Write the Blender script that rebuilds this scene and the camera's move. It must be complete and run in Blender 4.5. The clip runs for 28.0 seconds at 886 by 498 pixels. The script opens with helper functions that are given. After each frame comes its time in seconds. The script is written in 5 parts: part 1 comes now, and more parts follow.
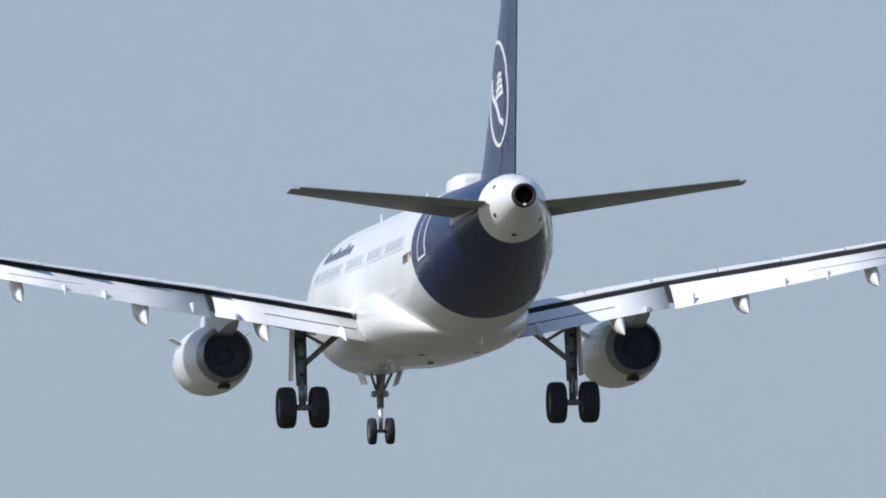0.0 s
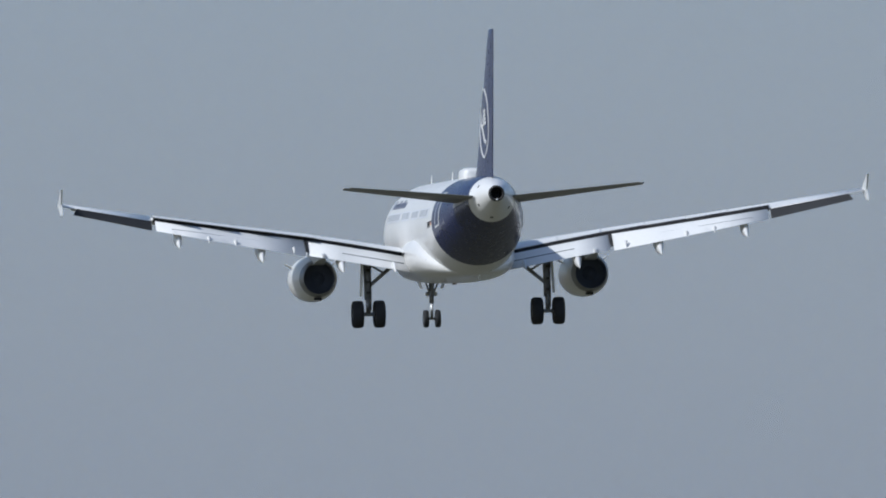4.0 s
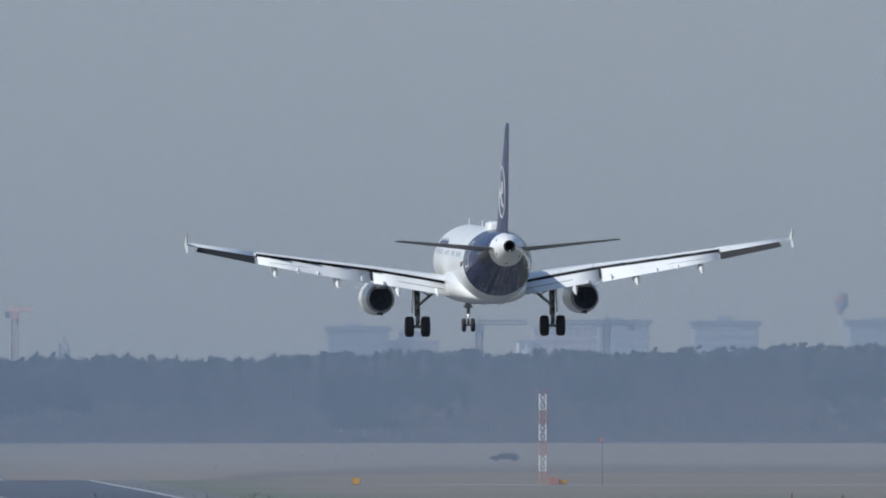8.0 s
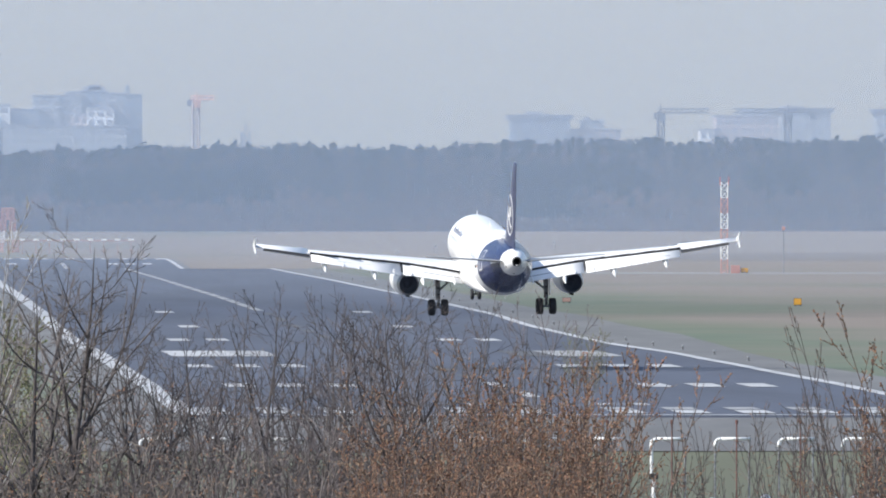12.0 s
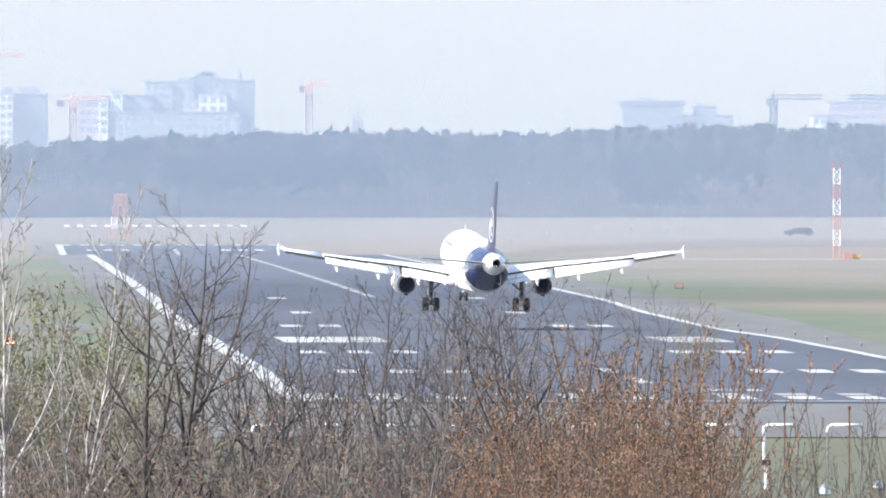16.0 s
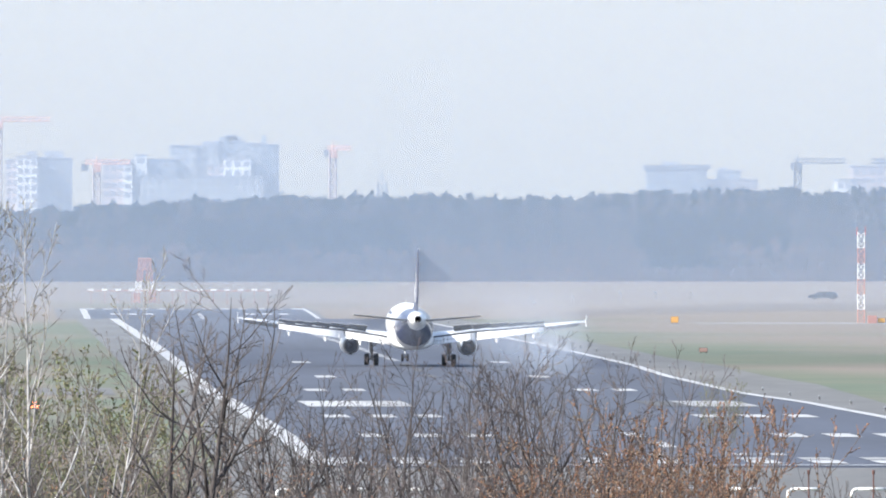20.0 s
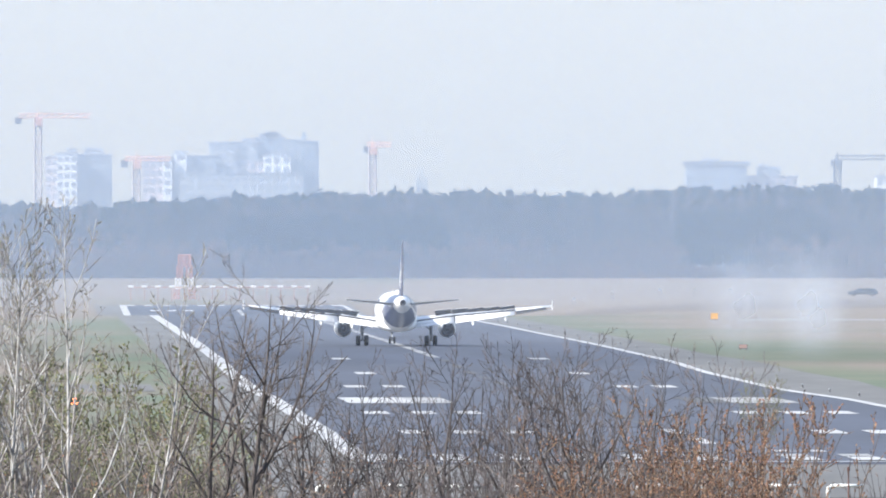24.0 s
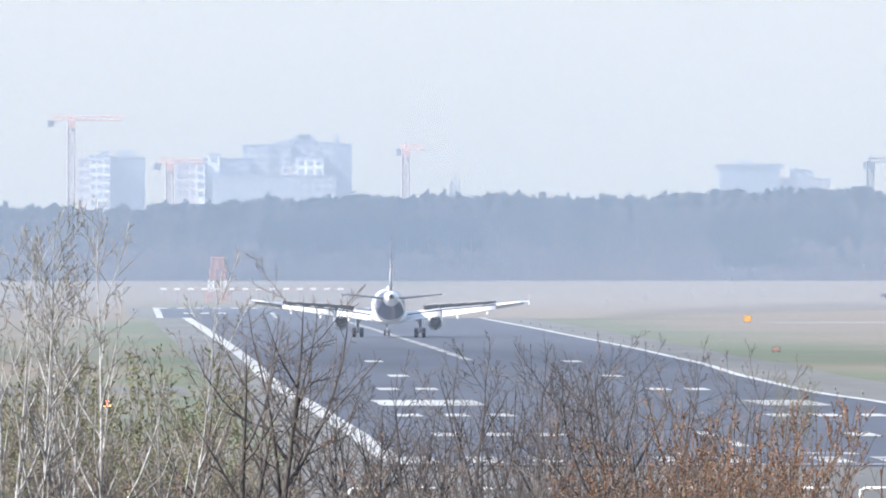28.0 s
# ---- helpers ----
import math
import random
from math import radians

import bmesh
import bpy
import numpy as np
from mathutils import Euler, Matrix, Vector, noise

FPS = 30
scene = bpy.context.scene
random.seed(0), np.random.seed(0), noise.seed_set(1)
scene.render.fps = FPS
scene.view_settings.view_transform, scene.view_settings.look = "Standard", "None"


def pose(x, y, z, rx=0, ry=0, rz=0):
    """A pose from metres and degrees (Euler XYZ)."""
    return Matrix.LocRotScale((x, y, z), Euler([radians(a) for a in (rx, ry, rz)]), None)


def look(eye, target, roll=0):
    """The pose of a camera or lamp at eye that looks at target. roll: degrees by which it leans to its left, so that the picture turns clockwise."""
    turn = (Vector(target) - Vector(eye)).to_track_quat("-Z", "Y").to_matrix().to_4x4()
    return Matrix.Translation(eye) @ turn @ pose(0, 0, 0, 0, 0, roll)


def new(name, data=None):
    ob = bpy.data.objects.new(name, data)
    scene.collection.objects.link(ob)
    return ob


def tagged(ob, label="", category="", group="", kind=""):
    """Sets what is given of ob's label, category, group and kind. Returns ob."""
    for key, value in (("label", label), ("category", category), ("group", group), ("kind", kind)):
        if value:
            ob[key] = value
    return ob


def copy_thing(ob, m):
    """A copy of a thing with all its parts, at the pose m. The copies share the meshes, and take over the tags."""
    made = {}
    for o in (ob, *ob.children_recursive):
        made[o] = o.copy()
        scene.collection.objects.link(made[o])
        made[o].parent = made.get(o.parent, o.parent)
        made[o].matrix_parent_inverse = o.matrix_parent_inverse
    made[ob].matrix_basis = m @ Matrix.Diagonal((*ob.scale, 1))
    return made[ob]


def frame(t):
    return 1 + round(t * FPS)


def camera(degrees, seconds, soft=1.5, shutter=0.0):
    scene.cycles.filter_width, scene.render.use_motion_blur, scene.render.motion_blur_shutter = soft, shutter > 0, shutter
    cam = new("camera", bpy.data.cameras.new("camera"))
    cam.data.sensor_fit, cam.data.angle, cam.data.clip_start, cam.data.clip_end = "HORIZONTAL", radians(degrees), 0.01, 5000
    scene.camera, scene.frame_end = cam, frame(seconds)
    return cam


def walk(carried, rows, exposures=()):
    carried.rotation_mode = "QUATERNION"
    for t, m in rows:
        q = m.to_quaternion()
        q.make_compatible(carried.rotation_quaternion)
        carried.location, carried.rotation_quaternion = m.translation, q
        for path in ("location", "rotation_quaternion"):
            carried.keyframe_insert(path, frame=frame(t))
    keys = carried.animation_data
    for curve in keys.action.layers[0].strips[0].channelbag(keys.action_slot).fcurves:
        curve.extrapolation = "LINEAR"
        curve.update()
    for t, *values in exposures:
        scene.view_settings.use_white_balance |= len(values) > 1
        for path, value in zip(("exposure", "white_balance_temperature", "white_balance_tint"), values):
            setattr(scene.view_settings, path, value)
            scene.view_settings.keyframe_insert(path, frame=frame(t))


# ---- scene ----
# Fixed standpoint on a bank behind the threshold: x right of the runway axis, y along it, z up. Threshold at y = 0.
EYE = (-41.0, -1150.0, 13.2)
SUN_TO = Vector((-0.71, -0.29, 0.64)).normalized()

# seconds, degrees right of the runway's heading, degrees above level
CAMERA_ROWS = (
    (0, 4.5450, 3.7039), (0.5, 4.2053, 3.1837), (1, 3.8786, 2.8247), (1.5, 3.6302, 2.5585),
    (2, 3.5237, 2.3212), (2.5, 3.4041, 2.0459), (3, 3.2490, 1.8020), (3.5, 3.1076, 1.5773),
    (4, 2.9782, 1.3694), (4.5, 2.8594, 1.1824), (5, 2.7471, 0.9812), (5.5, 2.6654, 0.8399),
    (6, 2.5697, 0.6782), (6.5, 2.5116, 0.7284), (7, 2.3954, 0.6688), (7.5, 2.2369, 0.5476),
    (8, 2.1436, 0.3919), (8.5, 2.0933, 0.2574), (9, 2.0378, 0.1403), (9.5, 1.9754, 0.0033),
    (10, 1.9057, -0.0904), (10.5, 1.8744, -0.0711), (11, 1.8504, -0.0664), (11.5, 1.7543, -0.1240),
    (12, 1.6390, -0.1962), (12.5, 1.5404, -0.2851), (14.5, 1.3938, -0.2995), (15, 1.3721, -0.2899),
    (15.5, 1.3456, -0.2683), (16, 1.3264, -0.2347), (16.5, 1.3192, -0.1865), (17, 1.3143, -0.1457),
    (17.5, 1.3120, -0.1240), (18, 1.3096, -0.1000), (18.5, 1.3001, -0.0568), (19, 1.2928, -0.0327),
    (19.5, 1.2712, -0.0375), (20, 1.2591, -0.0568), (20.5, 1.2351, -0.0832), (21, 1.2351, -0.0808),
    (21.5, 1.2231, -0.0760), (23.5, 1.1486, -0.0543), (24, 1.1486, -0.0664), (24.5, 1.1269, -0.0832),
    (25, 1.1078, -0.0711), (25.5, 1.0957, -0.0375), (26, 1.0836, -0.0207), (26.5, 1.0717, -0.0254),
    (27, 1.0668, -0.0327), (27.5, 1.0596, -0.0424), (28, 1.0572, -0.0592),
)
EXPOSURES = (
    (0, -0.32, 5850, 16), (1, -0.50, 5800, 16), (2.5, -0.68, 5650, 15), (5, -0.64, 5750, 14), (8, -0.58, 5800, 13), (9, -0.49, 5880, 13), (10, -0.11, 6030, 16), (11, 0.11, 6180, 16),
    (12, 0.31, 6150, 16), (12.5, 0.38, 6150, 16), (14.5, 0.79, 6400, 16), (17, 0.97, 6430, 15.7), (18.5, 0.88, 6350, 15.7), (19.5, 0.82, 6350, 15.7), (24, 0.84, 6350, 15.7), (28, 0.86, 6350, 15.7),
)
cam = camera(2.4612, 28.0, 1.9)
walk(cam, [(t, pose(*EYE, 90 + up, 0, -right)) for t, right, up in CAMERA_ROWS], EXPOSURES)

# ---- light ----
world = bpy.data.worlds.new("sky")
scene.world = world
world.use_nodes = True
wn = world.node_tree.nodes
sky = wn.new("ShaderNodeTexSky")
sky.sky_type = "NISHITA"
sky.sun_disc = False
sky.sun_elevation = math.asin(SUN_TO.z)
sky.sun_rotation = math.atan2(SUN_TO.x, SUN_TO.y)
sky.air_density, sky.dust_density, sky.ozone_density = 1.2, 0.9, 2.0
wn["Background"].inputs[1].default_value = 0.135
world.node_tree.links.new(sky.outputs[0], wn["Background"].inputs[0])
sun_data = bpy.data.lights.new("sun", "SUN")
sun_data.energy, sun_data.angle, sun_data.color = 4.7, radians(0.6), (1.0, 0.98, 0.86)
sun = new("sun", sun_data)
sun.matrix_world = look(SUN_TO * 100, (0, 0, 0))


# ---- materials ----
def mat(name, colour, rough=0.6, metal=0.0, vary=0.15, scale=1.0, bump=0.0, second=None, coat=0.0, stretch=(1, 1, 1)):
    """A surface with two scales of noise in its colour and roughness. second: a colour for stains."""
    m = bpy.data.materials.new(name)
    m.use_nodes = True
    nt, b = m.node_tree, m.node_tree.nodes["Principled BSDF"]
    lk = nt.links.new
    tc, mp = nt.nodes.new("ShaderNodeTexCoord"), nt.nodes.new("ShaderNodeMapping")
    lk(tc.outputs["Object"], mp.inputs[0])
    mp.inputs["Scale"].default_value = [scale * s for s in stretch]
    big, fine = nt.nodes.new("ShaderNodeTexNoise"), nt.nodes.new("ShaderNodeTexNoise")
    big.inputs["Scale"].default_value, big.inputs["Detail"].default_value = 1.0, 6
    fine.inputs["Scale"].default_value, fine.inputs["Detail"].default_value = 11.0, 4
    lk(mp.outputs[0], big.inputs["Vector"]), lk(mp.outputs[0], fine.inputs["Vector"])
    ramp, mix = nt.nodes.new("ShaderNodeMapRange"), nt.nodes.new("ShaderNodeMix")
    ramp.inputs[1].default_value, ramp.inputs[2].default_value = 0.35, 0.7
    lk(big.outputs["Fac"], ramp.inputs[0])
    mix.data_type = "RGBA"
    other = second or tuple(c * (1 - vary) for c in colour)
    mix.inputs[6].default_value, mix.inputs[7].default_value = (*colour, 1), (*other, 1)
    lk(ramp.outputs[0], mix.inputs[0])
    mul = nt.nodes.new("ShaderNodeMix")
    mul.data_type, mul.blend_type = "RGBA", "MULTIPLY"
    mul.inputs[0].default_value = min(1.0, vary * 1.5)
    lk(mix.outputs[2], mul.inputs[6]), lk(fine.outputs["Fac"], mul.inputs[7])
    gain = nt.nodes.new("ShaderNodeMix")
    gain.data_type, gain.blend_type = "RGBA", "MULTIPLY"
    gain.inputs[0].default_value = 1.0
    k = 1 + 0.5 * min(1.0, vary * 1.5)
    gain.inputs[7].default_value = (k, k, k, 1)
    lk(mul.outputs[2], gain.inputs[6])
    lk(gain.outputs[2], b.inputs["Base Color"])
    rr = nt.nodes.new("ShaderNodeMapRange")
    rr.inputs[3].default_value, rr.inputs[4].default_value = max(0.03, rough - 0.12), min(1, rough + 0.12)
    lk(fine.outputs["Fac"], rr.inputs[0]), lk(rr.outputs[0], b.inputs["Roughness"])
    b.inputs["Metallic"].default_value = metal
    b.inputs["Coat Weight"].default_value = coat
    if bump:
        bp = nt.nodes.new("ShaderNodeBump")
        bp.inputs["Strength"].default_value, bp.inputs["Distance"].default_value = 0.6, bump
        lk(fine.outputs["Fac"], bp.inputs["Height"]), lk(bp.outputs[0], b.inputs["Normal"])
    return m


def glow(name, colour, power):
    m = mat(name, colour, 0.4)
    b = m.node_tree.nodes["Principled BSDF"]
    b.inputs["Emission Color"].default_value, b.inputs["Emission Strength"].default_value = (*colour, 1), power
    return m


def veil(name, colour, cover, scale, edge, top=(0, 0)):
    """Thin drifting air or smoke: a lit sheet of the given colour that covers part of each ray; edge: fades to nothing
    at the rim.
    """
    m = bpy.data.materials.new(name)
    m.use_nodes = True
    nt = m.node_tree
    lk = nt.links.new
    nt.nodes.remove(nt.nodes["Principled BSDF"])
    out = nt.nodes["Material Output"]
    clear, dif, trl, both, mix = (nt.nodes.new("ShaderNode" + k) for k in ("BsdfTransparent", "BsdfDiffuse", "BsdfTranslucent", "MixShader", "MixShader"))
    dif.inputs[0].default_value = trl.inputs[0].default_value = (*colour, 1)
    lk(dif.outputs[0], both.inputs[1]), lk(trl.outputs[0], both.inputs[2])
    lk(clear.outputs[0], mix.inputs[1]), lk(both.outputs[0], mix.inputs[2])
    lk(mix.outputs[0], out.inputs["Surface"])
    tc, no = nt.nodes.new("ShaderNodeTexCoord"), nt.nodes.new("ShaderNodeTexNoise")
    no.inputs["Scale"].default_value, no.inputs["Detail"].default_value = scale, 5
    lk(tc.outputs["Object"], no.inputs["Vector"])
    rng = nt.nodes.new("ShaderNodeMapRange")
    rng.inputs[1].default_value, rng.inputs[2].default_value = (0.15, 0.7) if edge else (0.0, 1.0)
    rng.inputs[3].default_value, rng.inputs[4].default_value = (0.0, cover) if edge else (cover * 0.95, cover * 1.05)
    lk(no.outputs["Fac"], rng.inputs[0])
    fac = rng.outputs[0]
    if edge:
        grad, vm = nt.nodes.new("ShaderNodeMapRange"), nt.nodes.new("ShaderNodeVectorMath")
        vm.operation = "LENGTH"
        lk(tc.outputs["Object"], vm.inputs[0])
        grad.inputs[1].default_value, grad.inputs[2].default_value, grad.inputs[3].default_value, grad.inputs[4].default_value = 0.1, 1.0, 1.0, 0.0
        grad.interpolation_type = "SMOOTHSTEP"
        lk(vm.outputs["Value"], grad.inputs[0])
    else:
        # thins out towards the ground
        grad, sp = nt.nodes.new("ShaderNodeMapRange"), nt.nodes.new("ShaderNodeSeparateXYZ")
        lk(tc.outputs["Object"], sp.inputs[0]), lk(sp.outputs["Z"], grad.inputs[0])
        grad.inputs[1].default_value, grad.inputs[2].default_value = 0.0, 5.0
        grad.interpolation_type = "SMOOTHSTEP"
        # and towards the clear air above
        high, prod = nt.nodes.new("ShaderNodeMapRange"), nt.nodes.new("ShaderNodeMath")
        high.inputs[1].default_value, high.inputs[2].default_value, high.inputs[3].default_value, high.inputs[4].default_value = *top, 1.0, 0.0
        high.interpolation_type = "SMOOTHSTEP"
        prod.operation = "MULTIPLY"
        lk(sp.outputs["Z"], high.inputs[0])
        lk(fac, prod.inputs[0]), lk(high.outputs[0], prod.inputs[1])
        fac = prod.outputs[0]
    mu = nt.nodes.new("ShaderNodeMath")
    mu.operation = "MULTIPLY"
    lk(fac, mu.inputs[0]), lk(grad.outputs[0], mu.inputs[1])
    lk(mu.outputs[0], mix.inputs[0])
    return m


WHITE = mat("white_paint", (0.86, 0.845, 0.81), 0.32, 0, 0.06, 0.35, second=(0.77, 0.755, 0.725), coat=0.3)
WING_GREY = mat("wing_grey_paint", (0.62, 0.63, 0.64), 0.4, 0, 0.1, 0.5, second=(0.54, 0.55, 0.56))
FLAP = mat("flap_white_paint", (0.88, 0.87, 0.84), 0.42, 0, 0.06, 0.6, second=(0.81, 0.80, 0.77))
# aileron grey; also the painted shade on the spoilers' undersides
AILERON_SPOILER_GREY = mat("aileron_grey_and_spoiler_shade", (0.055, 0.055, 0.057), 0.7, 0, 0.15, 0.7)
AILERON_SPOILER_GREY.node_tree.nodes["Principled BSDF"].inputs["Specular IOR Level"].default_value = 0.08
BORE = mat("dark_slate_bore", (0.095, 0.112, 0.155), 0.7, 0.1, 0.15, 2.0)
NOZZLE = mat("heat_dulled_metal", (0.34, 0.34, 0.345), 0.45, 0.8, 0.2, 2.0)
BIRCH_TWIG = mat("pale_brown_birch_twigs", (0.25, 0.222, 0.208), 0.8, 0, 0.4, 8, second=(0.11, 0.09, 0.083))
NAVY = mat("navy_paint", (0.0115, 0.019, 0.076), 0.3, 0, 0.12, 0.4, coat=0.25)
NAVY.node_tree.nodes["Principled BSDF"].inputs["Specular IOR Level"].default_value = 0.28
STAB_GREY = mat("stabiliser_grey_paint", (0.34, 0.34, 0.34), 0.45, 0, 0.15, 0.7)
SILVER = mat("bare_metal", (0.62, 0.62, 0.60), 0.35, 0.9, 0.15, 2.0)
STEEL = mat("gear_steel_paint", (0.30, 0.31, 0.32), 0.5, 0.3, 0.25, 4.0, second=(0.14, 0.14, 0.14))
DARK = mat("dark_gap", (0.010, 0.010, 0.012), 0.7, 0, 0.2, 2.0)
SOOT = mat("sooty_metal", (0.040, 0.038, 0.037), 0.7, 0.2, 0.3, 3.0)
RUBBER = mat("tyre_rubber", (0.022, 0.023, 0.027), 0.8, 0, 0.25, 4.0)
GLASS = mat("window_glass", (0.05, 0.06, 0.07), 0.12, 0, 0.1, 3.0)
FRAME_GREY = mat("window_surround_grey", (0.60, 0.61, 0.63), 0.4, 0, 0.05, 2)
CABIN_GLASS = mat("cabin_window_glass", (0.46, 0.47, 0.49), 0.25, 0, 0.1, 3.0)
FADED_RED = mat("faded_red_paint", (0.50, 0.24, 0.19), 0.6, 0, 0.2, 0.6)
POST_RED = mat("weathered_red_post_paint", (0.17, 0.080, 0.065), 0.6, 0, 0.2, 2)
RED = mat("red_paint", (0.40, 0.055, 0.04), 0.5, 0, 0.15, 2)
YELLOW = mat("yellow_panel", (0.75, 0.36, 0.02), 0.5, 0, 0.1, 2)
SIGN_RED = mat("red_panel", (0.40, 0.24, 0.19), 0.5, 0, 0.1, 2)
LAMP_RED = glow("red_lamp", (1.0, 0.20, 0.07), 9.0)
ASPHALT = mat("asphalt", (0.078, 0.088, 0.114), 0.75, 0, 0.25, 0.05, second=(0.056, 0.062, 0.078), stretch=(1.6, 0.12, 1))
CONCRETE = mat("concrete", (0.165, 0.163, 0.155), 0.8, 0, 0.3, 0.08, second=(0.115, 0.114, 0.108), stretch=(1, 0.15, 1))
PALE_ROAD = mat("pale_worn_concrete", (0.30, 0.295, 0.27), 0.8, 0, 0.45, 0.03, second=(0.16, 0.16, 0.14))
MARKING = mat("runway_paint", (0.52, 0.52, 0.51), 0.6, 0, 0.35, 0.12, second=(0.36, 0.36, 0.35))
OLD_MARKING = mat("worn_runway_paint", (0.13, 0.13, 0.13), 0.7, 0, 0.5, 0.2, second=(0.07, 0.07, 0.07))
PIPE_WHITE = mat("white_tube_paint", (0.78, 0.78, 0.76), 0.4, 0, 0.1, 3)
BARK = mat("grey_brown_bark", (0.22, 0.185, 0.165), 0.85, 0, 0.4, 6, second=(0.07, 0.055, 0.048))
PALE_BARK = mat("pale_birch_bark", (0.56, 0.55, 0.535), 0.8, 0, 0.4, 8, second=(0.16, 0.14, 0.125))
TWIG = mat("grey_brown_twigs", (0.21, 0.178, 0.165), 0.8, 0, 0.4, 7, second=(0.11, 0.092, 0.085))
FADED_MARKING = mat("faded_runway_paint", (0.40, 0.40, 0.39), 0.65, 0, 0.4, 0.15, second=(0.24, 0.24, 0.235))
DARK_TWIG = mat("dark_brown_twigs", (0.135, 0.112, 0.102), 0.75, 0, 0.4, 7, second=(0.075, 0.060, 0.054))
PLUM_TWIG = mat("violet_brown_twigs", (0.19, 0.157, 0.152), 0.75, 0, 0.4, 7, second=(0.095, 0.076, 0.074))
RUST_TWIG = mat("reddish_brown_twigs", (0.150, 0.098, 0.072), 0.75, 0, 0.4, 7, second=(0.075, 0.050, 0.040))
DARK_BARK = mat("dark_wet_bark", (0.115, 0.097, 0.090), 0.8, 0, 0.4, 7, second=(0.042, 0.034, 0.031))
BUD_RED = mat("rust_brown_buds", (0.27, 0.145, 0.07), 0.75, 0, 0.5, 5, second=(0.17, 0.085, 0.055))
BUD_OLIVE = mat("olive_young_leaves", (0.17, 0.18, 0.09), 0.75, 0, 0.4, 5, second=(0.12, 0.13, 0.06))
BUD_GREEN = mat("young_green_buds", (0.20, 0.20, 0.085), 0.75, 0, 0.4, 5, second=(0.15, 0.11, 0.06))
SCRUB = mat("dry_scrub_stems", (0.25, 0.205, 0.165), 0.9, 0, 0.5, 3, second=(0.14, 0.115, 0.09))
PINE = mat("pine_needles", (0.011, 0.025, 0.032), 0.95, 0, 0.35, 0.05, second=(0.010, 0.020, 0.024))
BARE_WOOD = mat("leafless_crowns", (0.108, 0.088, 0.086), 0.95, 0, 0.3, 0.022, second=(0.045, 0.046, 0.048))
UNDERWOOD = mat("reddish_underwood", (0.175, 0.118, 0.104), 0.95, 0, 0.3, 0.025, second=(0.080, 0.066, 0.064))


def soft_lit(m, up):
    """Open crowns scatter light among their twigs: they shade by one common direction and let light through."""
    nt = m.node_tree
    b, out = nt.nodes["Principled BSDF"], nt.nodes["Material Output"]
    nrm = nt.nodes.new("ShaderNodeCombineXYZ")
    for k, v in enumerate(Vector((-0.25, -0.75, up)).normalized()):
        nrm.inputs[k].default_value = v
    nt.links.new(nrm.outputs[0], b.inputs["Normal"])
    b.inputs["Specular IOR Level"].default_value = 0.0


for m in (PINE, BARE_WOOD, UNDERWOOD):
    soft_lit(m, 0.55)

FACADE = mat("pale_render_facade", (0.76, 0.74, 0.69), 0.8, 0, 0.12, 0.1)
# white render, and sunlit faces of far blocks painted as white
FACADE_WHITE_LIT = mat("white_and_sunlit_facade", (0.86, 0.85, 0.81), 0.7, 0, 0.08, 0.1)
FACADE_PINK = mat("pinkish_render_facade", (0.58, 0.49, 0.46), 0.8, 0, 0.12, 0.1)
FACADE_PALE = mat("pale_grey_green_facade", (0.44, 0.46, 0.46), 0.8, 0, 0.15, 0.1)
FACADE_DEEP = mat("deep_blue_facade", (0.23, 0.28, 0.33), 0.6, 0, 0.15, 0.1)
FACADE_GREY = mat("grey_facade", (0.36, 0.37, 0.39), 0.8, 0, 0.15, 0.1)
# blue-grey walls, and the shaded face of a far block put into colour
FACADE_BLUE_SHADED = mat("blue_grey_and_shaded_facade", (0.29, 0.33, 0.37), 0.7, 0, 0.15, 0.1)
PANE = mat("far_window", (0.27, 0.285, 0.31), 0.2, 0, 0.1, 0.3)
CRANE_ORANGE = mat("orange_crane_paint", (0.66, 0.40, 0.31), 0.6, 0, 0.1, 0.5)
CRANE_MAST = mat("weathered_crane_mast", (0.42, 0.35, 0.33), 0.6, 0, 0.1, 0.5)
CRANE_GREY = mat("grey_crane_paint", (0.19, 0.20, 0.22), 0.6, 0, 0.1, 0.5)
CAR_PAINT = mat("dark_car_paint", (0.055, 0.065, 0.085), 0.35, 0.2, 0.1, 1)
FEATHER = mat("dark_feathers", (0.05, 0.048, 0.045), 0.8, 0, 0.3, 12)
BALL = mat("balloon_cloth", (0.36, 0.11, 0.09), 0.7, 0, 0.2, 0.5)


def many_coloured(m, colours):
    """Gives each loose piece one of a few colours."""
    nt = m.node_tree
    geo, ramp = nt.nodes.new("ShaderNodeNewGeometry"), nt.nodes.new("ShaderNodeValToRGB")
    ramp.color_ramp.interpolation = "CONSTANT"
    for i, c in enumerate(colours):
        e = ramp.color_ramp.elements[0] if i == 0 else ramp.color_ramp.elements.new(i / len(colours))
        e.position, e.color = i / len(colours), (*c, 1)
    nt.links.new(geo.outputs["Random Per Island"], ramp.inputs[0])
    nt.links.new(ramp.outputs[0], nt.nodes["Principled BSDF"].inputs["Base Color"])


many_coloured(BUD_RED, ((0.31, 0.155, 0.085), (0.20, 0.105, 0.064), (0.27, 0.175, 0.105), (0.065, 0.044, 0.037), (0.22, 0.142, 0.087), (0.28, 0.125, 0.072), (0.11, 0.072, 0.050), (0.32, 0.21, 0.135)))
many_coloured(BUD_OLIVE, ((0.17, 0.185, 0.085), (0.13, 0.15, 0.07), (0.20, 0.19, 0.10), (0.15, 0.13, 0.08)))
many_coloured(BUD_GREEN, ((0.24, 0.21, 0.10), (0.16, 0.17, 0.07), (0.20, 0.14, 0.08)))


